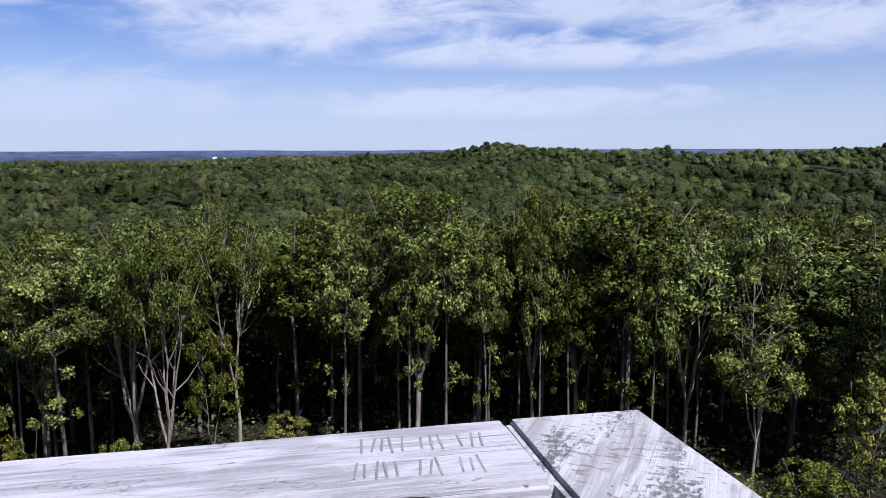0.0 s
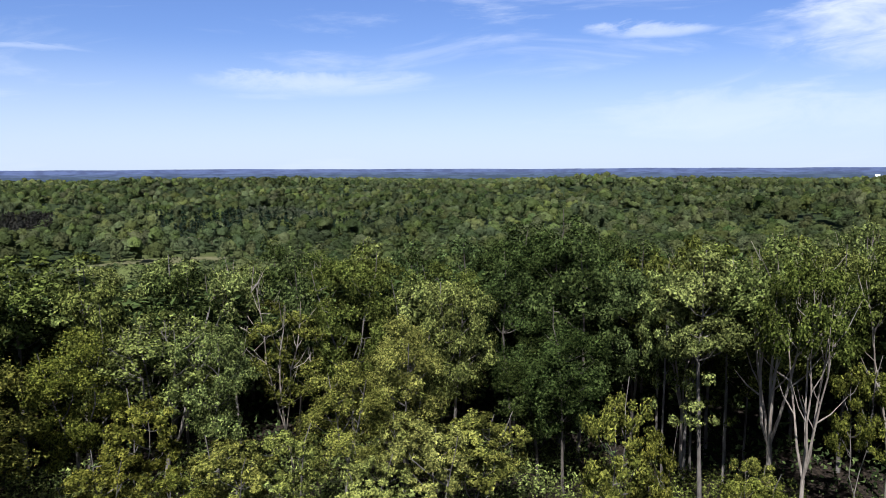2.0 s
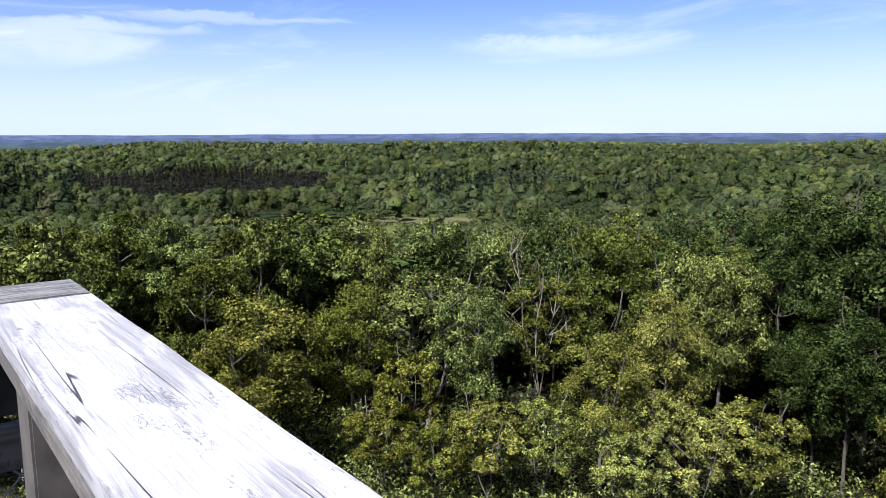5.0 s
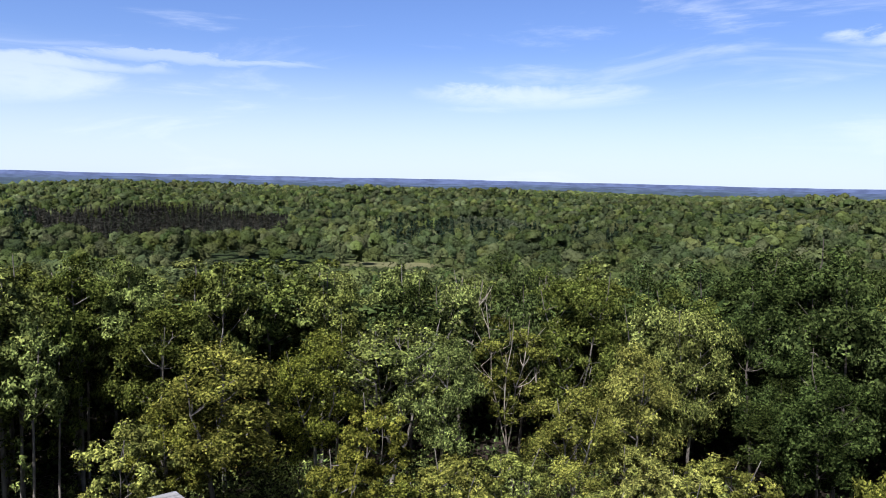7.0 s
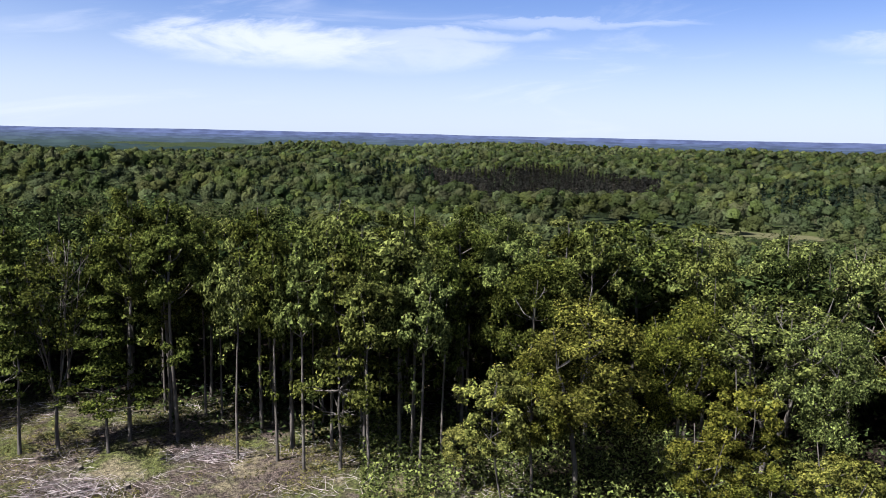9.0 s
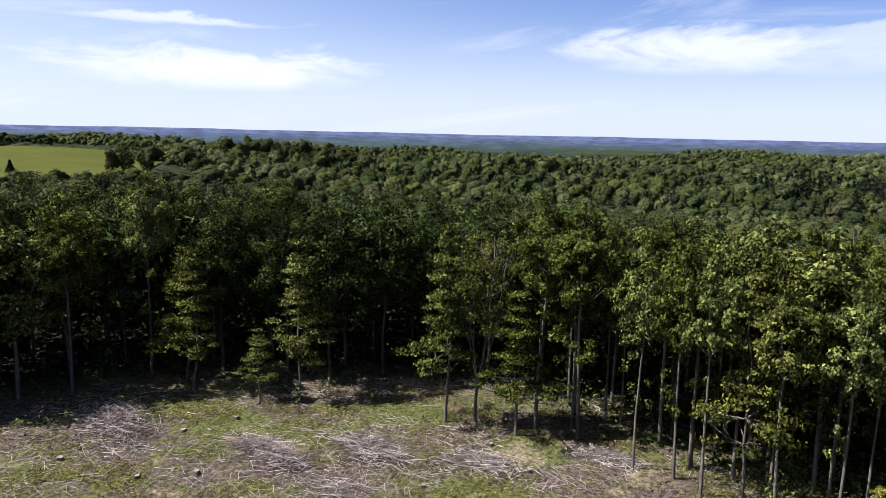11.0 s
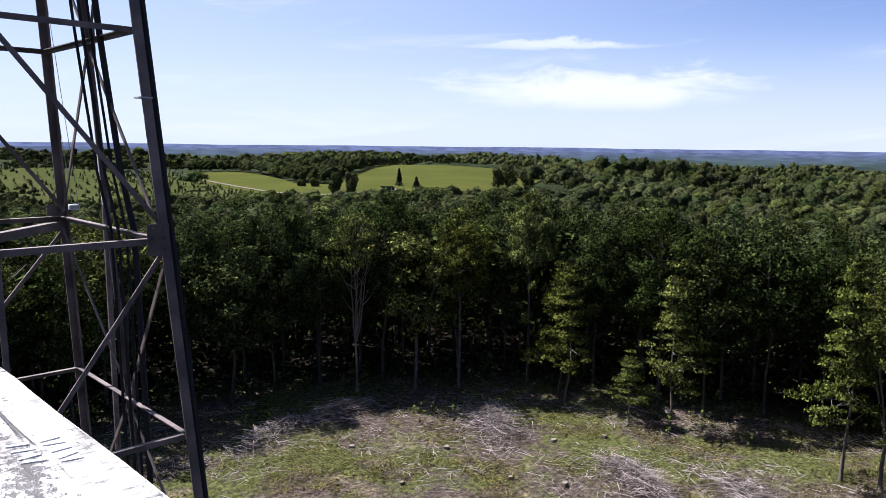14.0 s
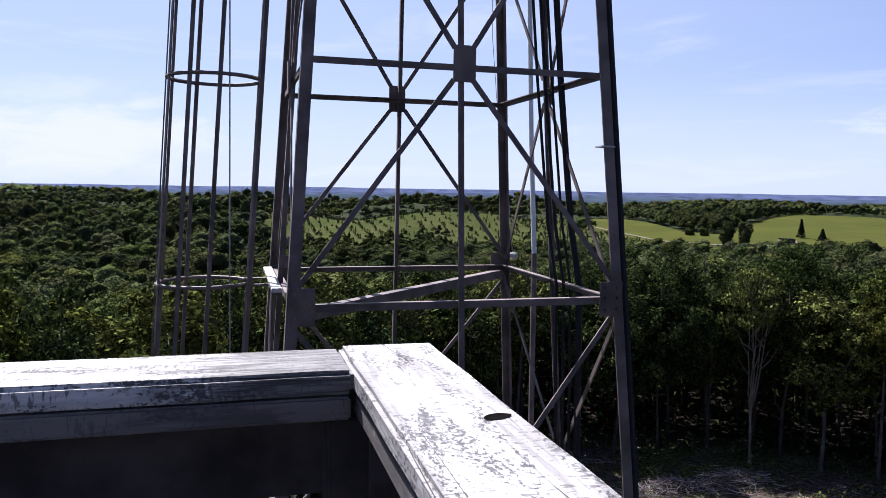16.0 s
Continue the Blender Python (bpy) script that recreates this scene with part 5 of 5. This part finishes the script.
def scratches():
    """Short pale strokes scratched through the grime of a cap, unreadable."""
    ob = hold("scratch_marks", 0.05, -1.88, ZR, "pale strokes scratched into the grey rail cap", "marks")
    for k in range(9):
        u, w = (k % 5) * 0.016 - 0.034, (k // 5) * 0.026 - 0.012
        bm = bmesh.new()
        bar(bm, (w - 0.009, u, 0.0010), (w + 0.009, u + rail_random.uniform(-0.006, 0.006), 0.0010), 0.0045, 0.0012)
        part("stroke", bm, WHITE, ob)


scratches()


def knot(x, y, a, b, turn):
    ob = hold("knot_hole", x, y, ZR + 0.0012, "flat black oval standing for a knot hole in a rail cap", "knot")
    ob.rotation_euler = (0, 0, turn)
    # flat disc on the cap; its black stands for the shade inside a hole
    bm = bmesh.new()
    ring = [bm.verts.new((a * math.cos(k) * (1 + 0.1 * math.sin(3 * k)), b * math.sin(k), 0.0)) for k in (i * math.pi / 8 for i in range(16))]
    deep = [bm.verts.new((v.co.x * 0.7, v.co.y * 0.6, -0.001)) for v in ring]
    for i in range(16):
        bm.faces.new((ring[i], ring[(i + 1) % 16], deep[(i + 1) % 16], deep[i]))
    bm.faces.new(deep)
    part("black_disc", bm, HOLE, ob)


for x, y, a, b, turn in ((0.040, -2.93, 0.021, 0.012, 0.3), (1.45, -0.10, 0.006, 0.005, 0), (1.62, -0.055, 0.006, 0.005, 0), (1.95, -0.12, 0.011, 0.006, 0.3), (0.10, -1.62, 0.015, 0.011, 1.2)):
    knot(x, y, a, b, turn)


def deck():
    ob = hold("platform_deck", 0, 0, DECK, "grey timber deck on tall posts", "platform", kind="")
    for k in range(24):
        y0 = -LB + 0.02 + k * (LB - 0.04) / 24
        bm = bmesh.new()
        box(bm, 0.02, LA - 0.02, y0 + 0.004, y0 + (LB - 0.04) / 24 - 0.004, -0.04, 0, 0.003)
        part("plank", bm, DARKWOOD, ob)
    for x, y in ((0.2, -0.2), (LA - 0.2, -0.2), (0.2, -LB + 0.2), (LA - 0.2, -LB + 0.2)):
        bm = bmesh.new()
        box(bm, x - 0.1, x + 0.1, y - 0.1, y + 0.1, -DECK - 0.3, -0.245, 0.01)
        part("post", bm, DARKWOOD, ob)
    for y in (-0.2, -LB + 0.2):
        bm = bmesh.new()
        box(bm, 0.03, LA - 0.03, y - 0.07, y + 0.07, -0.24, -0.042, 0.005)
        part("beam", bm, DARKWOOD, ob)


deck()


# ---- the steel tower beside it ----
TX, TY, TZ = -1.083, -7.827, ZR - 0.440
HALF, BATTER, PANEL = 1.145, 0.064, 3.09


def half(z):
    return HALF - BATTER * (z - TZ)


def corner(i, j, z, inset=0.0):
    h = half(z) - inset
    return Vector((TX + i * h, TY + j * h, z))


def steel_tower():
    ob = hold("lattice_tower", TX, TY, 0, "tall four-legged galvanised steel lattice tower", "tower")

    def put(name, bm, mat=STEEL, label="", on=None):
        bmesh.ops.translate(bm, vec=(-TX, -TY, 0), verts=bm.verts[:])
        return part(name, bm, mat, on or ob, label)

    top, sides = ZR + 7.3, ((-1, 1), (1, 1), (1, -1), (-1, -1))
    for i, j in sides:
        bm = bmesh.new()
        angle_bar(bm, corner(i, j, -0.3), corner(i, j, top), 0.074, 0.012, (-i, 0, 0), (0, -j, 0))
        put("leg", bm)
        for k in range(-4, 3):
            z = TZ + PANEL * k
            bm = bmesh.new()
            box(bm, corner(i, j, z).x - i * 0.09 - 0.085, corner(i, j, z).x - i * 0.09 + 0.085, corner(i, j, z).y + j * 0.003 - 0.006, corner(i, j, z).y + j * 0.003 + 0.006, z - 0.13, z + 0.11, 0.004)
            gusset = put("gusset", bm)
            if k in (0, -1):
                for bx in (-0.045, 0.045):
                    for bz in (-0.08, 0.0, 0.07):
                        bm = bmesh.new()
                        bmesh.ops.create_cone(bm, cap_ends=True, segments=6, radius1=0.013, radius2=0.013, depth=0.03,
                                              matrix=Matrix.Translation((corner(i, j, z).x - i * 0.09 + bx, corner(i, j, z).y + j * 0.018, z + bz)) @ Matrix.Rotation(radians(90), 4, "X"))
                        put("bolt", bm, STEEL, "", gusset)
    for n in range(4):
        (i0, j0), (i1, j1) = sides[n], sides[(n + 1) % 4]
        inward = Vector((-(i0 + i1) / 2, -(j0 + j1) / 2, 0))
        mid_last = None
        for k in range(-5, 3):
            z0, zm, z1 = TZ + PANEL * k, TZ + PANEL * (k + 0.5), TZ + PANEL * (k + 1)
            z0 = max(z0, 0.05)
            for z, size in ((z0, 0.048), (zm, 0.042)):
                bm = bmesh.new()
                angle_bar(bm, corner(i0, j0, z, 0.03), corner(i1, j1, z, 0.03), size, 0.008, (0, 0, -1), inward)
                put("girt", bm)
            mid = (corner(i0, j0, zm) + corner(i1, j1, zm)) / 2
            side = Vector((0, 0, 1)).cross(inward)
            for a, b in (((i0, j0), (i1, j1)), ((i1, j1), (i0, j0))):
                s = 0.012 if a == (i0, j0) else 0.03
                to = (corner(*b, zm) - mid).normalized()
                for p, z, q, w in ((a, z0 + 0.05, -1, -0.10), (b, z1 - 0.10, 1, 0.10)):
                    bm = bmesh.new()
                    bar(bm, corner(*p, z, s) + inward * s, mid + to * (0.062 * q) + Vector((0, 0, w)) + inward * s, 0.012, 0.035, inward.cross((0, 0, 1)))
                    put("brace", bm)
            bm = bmesh.new()
            bar(bm, mid - side * 0.075 - inward * 0.004, mid + side * 0.075 - inward * 0.004, 0.014, 0.235)
            put("gusset", bm, STEEL)
            if mid_last is not None:
                bm = bmesh.new()
                angle_bar(bm, mid_last + inward * 0.01, mid + inward * 0.01, 0.04, 0.008, side, inward)
                put("hanger", bm)
            mid_last = mid
    for k in range(-4, 3):
        z = TZ + PANEL * k - 0.05
        bm = bmesh.new()
        angle_bar(bm, corner(1, 1, z, 0.08), corner(-1, -1, z, 0.08), 0.075, 0.009, (0, 0, -1), (1, -1, 0))
        put("cross_tie", bm)
    # ladder with its safety cage on one face, leaning as the legs do
    cx, cy, cr = 0.50, -7.95, 0.335

    def lean(x, y, z):
        return (x + BATTER * (ZR + 1.06 - z), y, z)

    for y in (cy - 0.2, cy + 0.2):
        bm = bmesh.new()
        tube(bm, [lean(0.165, y, 1.0), lean(0.165, y, top)], 0.019, 6)
        put("ladder_stile", bm)
    for k in range(60):
        z = ZR - 9 + k * 0.27
        bm = bmesh.new()
        tube(bm, [lean(0.165, cy - 0.215, z), lean(0.165, cy + 0.215, z)], 0.011, 5)
        put("ladder_rung", bm)
    for k in range(-3, 5):
        z = TZ + 1.52 * k
        bm = bmesh.new()
        pts = [lean(cx + cr * math.cos(q), cy + cr * math.sin(q), z) for q in (radians(-155 + 310 * i / 24) for i in range(25))]
        tube(bm, [lean(0.165, pts[0][1], z), *pts, lean(0.165, pts[-1][1], z)], 0.015, 6)
        put("cage_hoop", bm)
    for deg in (-66, -25, 4, 25, 62, 98):
        q = radians(deg)
        p = (cx + (cr + 0.004) * math.cos(q), cy + (cr + 0.004) * math.sin(q))
        bm = bmesh.new()
        bar(bm, lean(*p, ZR - 5.5), lean(*p, top), 0.030, 0.010, (math.cos(q), math.sin(q), 0))
        put("cage_bar", bm)
    for k in range(-4, 3):
        z = TZ + PANEL * k
        for y in (cy - 0.2, cy + 0.2):
            bm = bmesh.new()
            bar(bm, (corner(1, 1, z).x - 0.02, y, z), lean(0.17, y, z), 0.03, 0.012)
            put("stand_off", bm)
    bm = bmesh.new()
    box(bm, 0.06, 0.13, -8.55, -7.15, TZ + 0.02, TZ + 0.05, 0.004)
    put("cage_bracket", bm, STEEL_PALE, "pale sunlit steel plate")
    # a band round one leg
    for z in (ZR + 0.60,):
        c = corner(-1, 1, z)
        bm = bmesh.new()
        box(bm, c.x - 0.006, c.x + 0.096, c.y - 0.096, c.y + 0.006, z - 0.006, z + 0.006, 0.002)
        put("band", bm, STEEL_PALE)
    return ob


steel_tower()


def hanging(name, label, category, pts, radius, mat, sides=6):
    ob = hold(name, *pts[0], label, category)
    bm = bmesh.new()
    o = Vector(pts[0])
    tube(bm, [Vector(p) - o for p in pts], radius, sides)
    part("run", bm, mat, ob)


for dx2, dy2, r in ((0.0, 0.0, 0.028), (0.11, -0.05, 0.014), (0.15, -0.10, 0.013), (0.02, -0.12, 0.012)):
    hanging("cable", "black cable strapped to the steel tower", "cable",
            [(-2.40 + dx2, -7.55 + dy2, 0.5), (-2.33 + dx2, -7.50 + dy2, ZR - 2.5), (-2.27 + dx2, -7.45 + dy2, ZR - 0.46), (-2.18 + dx2, -7.45 + dy2, ZR + 0.03), (-2.065 + dx2, -7.45 + dy2, ZR + 1.12), (-2.01 + dx2, -7.45 + dy2, ZR + 1.75), (-1.75 + dx2, -7.5 + dy2, ZR + 7)], r, CABLE)
hanging("cable", "black cable running up a leg of the steel tower", "cable", [tuple(corner(-1, 1, z) + Vector((-0.028, -0.02, 0))) for z in (0.4, ZR - 4, ZR, ZR + 4, ZR + 7.2)], 0.024, CABLE)
hanging("climbing_line", "thin line hanging inside the ladder cage", "rope", [(0.44, -8.0, ZR - 6), (0.40, -8.0, ZR), (0.34, -8.0, ZR + 7)], 0.006, WIRE, 5)
hanging("mast_foot", "dark steel pole carrying a white mast", "pole", [(-3.30, -10.65, 0.0), (-3.205, -10.65, ZR - 0.49)], 0.035, STEEL, 8)
hanging("white_mast", "slim white mast behind the steel tower", "mast", [(-3.205, -10.65, ZR - 0.49), (-3.13, -10.65, ZR + 0.9), (-3.066, -10.65, ZR + 2.57), (-2.90, -10.65, ZR + 6.5)], 0.030, WHITE, 10)
for x, y in ((-2.45, -10.2), (-2.55, -10.3)):
    hanging("guy_wire", "thin wire hanging beside the tower", "wire", [(x + 0.1, y, ZR + 6), (x, y, ZR + 2), (x - 0.25, y, ZR - 0.6)], 0.004, WIRE, 4)


def lamp_box():
    ob = hold("junction_box", -2.42, -9.35, TZ + 0.02, "small white box on the tower's girt", "box")
    bm = bmesh.new()
    box(bm, -0.05, 0.05, -0.035, 0.035, 0.0, 0.055, 0.008)
    part("casing", bm, WHITE, ob)
    bm = bmesh.new()
    box(bm, -0.04, 0.04, 0.035, 0.040, 0.01, 0.045, 0.002)
    part("lid", bm, STEEL_PALE, ob)


lamp_box()


# ---- the clearing ----
clear_random = random.Random(21)


def stick_mesh(bm, x, y, z, length, r, turn, tilt, bend):
    d = Vector((math.cos(turn) * math.cos(tilt), math.sin(turn) * math.cos(tilt), math.sin(tilt)))
    p = Vector((x, y, z))
    s = Vector((-d.y, d.x, 0.2)) * bend
    tube(bm, [p - d * length / 2, p + s * length * 0.2, p + d * length / 2 + s * length * 0.05], [r, r * 0.8, r * 0.35], 4)


def brush_pile(x, y, long, wide, tall, turn, count):
    """A heap of cut branches."""
    ob = hold("brush_pile", x, y, float(land(x, y)), "grey-brown heap of cut dead branches on the clearing", "brush pile", "brush piles")
    ob.rotation_euler = (0, 0, turn)
    for layer in range(3):
        bm = bmesh.new()
        for _ in range(count * 2 // 3):
            u, w = clear_random.gauss(0, long * 0.32), clear_random.gauss(0, wide * 0.30)
            fall = max(0.0, 1 - (u / long * 1.6) ** 2 - (w / wide * 1.4) ** 2)
            stick_mesh(bm, u, w, 0.06 + tall * fall * clear_random.random() ** 0.7, clear_random.uniform(0.25, 1.5), clear_random.uniform(0.006, 0.020),
                       clear_random.gauss(0.0, 1.0) + (clear_random.random() < 0.3) * 1.4, clear_random.gauss(0.02, 0.16), clear_random.uniform(-0.16, 0.16))
        tagged(part("brushwood", bm, (STICK, BARK_DARK, BRUSH)[layer], ob), kind="stuff")


for x, y, long, wide, tall, turn, count in ((-20.5, -35.6, 6.0, 2.2, 0.8, 0.35, 330), (-25.6, -36.3, 4.5, 1.8, 0.7, 0.1, 240), (-31.0, -29.0, 6.0, 3.4, 0.55, 0.9, 600), (-30.4, -19.2, 5.0, 2.0, 0.6, 1.1, 480),
                                             (-32.5, -14.6, 4.6, 2.4, 0.5, 1.2, 420), (-33.2, -9.2, 3.6, 1.8, 0.35, 1.5, 200), (-27.5, -14.0, 4.5, 2.5, 0.3, 0.9, 200), (-36.0, -3.5, 3.0, 1.5, 0.3, 1.4, 150)):
    brush_pile(x, y, long, wide, tall, turn, count)


def stump(x, y, r, tall, tilt):
    ob = hold("tree_stump", x, y, float(land(x, y)), "low cut tree stump with a pale sawn top", "stump", "stumps on the clearing")
    ob.rotation_euler = (tilt, tilt * 0.5, x)
    n = 12
    bm = bmesh.new()
    rings = []
    for z, k in ((-0.1, 1.5), (0.06, 1.25), (tall, 1.0)):
        rings.append([bm.verts.new((r * k * (1 + 0.12 * math.sin(3 * q + x) + 0.06 * math.sin(7 * q)) * math.cos(q), r * k * (1 + 0.12 * math.sin(3 * q + x)) * math.sin(q), z)) for q in (2 * math.pi * i / n for i in range(n))])
    for a, b in zip(rings, rings[1:]):
        for i in range(n):
            bm.faces.new((a[i], a[(i + 1) % n], b[(i + 1) % n], b[i]))
    part("bark", bm, BARK_DARK, ob)
    bm = bmesh.new()
    bm.faces.new([bm.verts.new((v[0] * 0.99, v[1] * 0.99, tall + 0.004 + 0.012 * math.sin(4 * v[0] / r))) for v in ((r * (1 + 0.12 * math.sin(3 * q + x)) * math.cos(q), r * (1 + 0.12 * math.sin(3 * q + x)) * math.sin(q)) for q in (2 * math.pi * i / n for i in range(n)))])
    part("sawn_top", bm, CUT, ob)


STUMPS = [(-26.5, -28.2), (-26.2, -23.5), (-23.0, -31.8), (-21.3, -22.4), (-26.0, -17.9), (-19.8, -24.4), (-22.0, -26.6), (-35.6, -9.3), (-36.5, -11.6), (-27.6, -21.3), (-31.5, -25.0), (-34.0, -23.4), (-29.0, -32.2), (-33.2, -6.8), (-24.8, -13.2), (-30.0, -11.0)]
for x, y in STUMPS:
    stump(x, y, clear_random.uniform(0.08, 0.15), clear_random.uniform(0.07, 0.17), clear_random.uniform(-0.15, 0.15))


def litter():
    """Loose sticks, grass tufts and low weeds over the clearing, too many to count."""
    rng = np.random.default_rng(3)
    n = 10000
    yaw, r = np.radians(rng.uniform(70, 165, n)), np.sqrt(rng.uniform(17 ** 2, 47 ** 2, n))
    x, y = -r * np.sin(yaw), r * np.cos(yaw)
    clump = np.array([noise.noise((float(a) * 0.22, float(b) * 0.22, 3.0)) for a, b in zip(x, y)])
    keep = clump > -0.08
    pieces = []
    for a, b in zip(x[keep], y[keep]):
        q, long = rng.uniform(0, 6.28), rng.uniform(0.25, 1.2)
        d = np.array([np.cos(q), np.sin(q), rng.normal(0.02, 0.05)]) * long / 2
        p = np.array([a, b, float(land(a, b)) + 0.07])
        w = rng.uniform(0.005, 0.014)
        pieces.append(limb([p - d, p + rng.normal(0, 0.05, 3) * long * 0.5, p + d], [w, w * 0.8, w * 0.4], 4))
    tagged(new("loose_sticks", mesh_from("loose_sticks", *join(pieces), STICK)), "scattered dead sticks on the clearing", "sticks", kind="stuff")

    def tufts(name, label, count, r0, r1, y0, y1, size, mat, low, high, cut, seed):
        yaw, r = np.radians(rng.uniform(y0, y1, count)), np.sqrt(rng.uniform(r0 * r0, r1 * r1, count))
        x, y = -r * np.sin(yaw), r * np.cos(yaw)
        m = np.array([noise.noise((float(a) * 0.3, float(b) * 0.3, seed)) for a, b in zip(x, y)]) > cut
        x, y = x[m], y[m]
        k = 5
        xs, ys = np.repeat(x, k) + rng.normal(0, 0.09, len(x) * k), np.repeat(y, k) + rng.normal(0, 0.09, len(x) * k)
        at = np.c_[xs, ys, land(xs, ys) + rng.uniform(low, high, len(xs))]
        facing = rng.normal(0, 0.35 if high < 0.3 else 0.7, (len(xs), 3)) + np.array([0, 0, 0.9])
        tagged(new(name, mesh_from(name, *leaves(rng, at, facing, size), mat)), label, "grass", kind="stuff")

    tufts("grass_tufts", "low moss and grass tufts on the clearing", 46000, 15, 46, 72, 165, 0.075, LEAF["moss"], 0.02, 0.09, 0.0, 1.0)
    tufts("weeds", "low green weeds on the clearing", 6000, 15, 47, 68, 165, 0.10, LEAF["moss"], 0.04, 0.22, 0.12, 5.0)
    tufts("grass", "sunlit grass and weeds at the foot of the woods", 12000, 24, 31, -48, 62, 0.13, LEAF["moss"], 0.03, 0.29, -0.3, 2.0)
    tufts("undergrowth", "leafy undergrowth along the edge of the woods", 12000, 26, 39, 20, 84, 0.14, LEAF["green"], 0.05, 1.3, -0.35, 8.0)
    tufts("undergrowth", "sunlit yellow-green undergrowth at the foot of the woods", 6000, 24, 36, -48, -27, 0.14, LEAF["yellow"], 0.05, 1.6, -0.3, 6.0)
    tufts("undergrowth", "thin undergrowth in front of tall bare stems", 9000, 27, 38, -27, 20, 0.11, LEAF["green"], 0.05, 1.0, -0.25, 4.0)
    tufts("undergrowth", "shaded leafy undergrowth beside the clearing", 1500, 42, 52, 84, 165, 0.17, LEAF["green"], 0.1, 1.1, 0.08, 9.0)


litter()
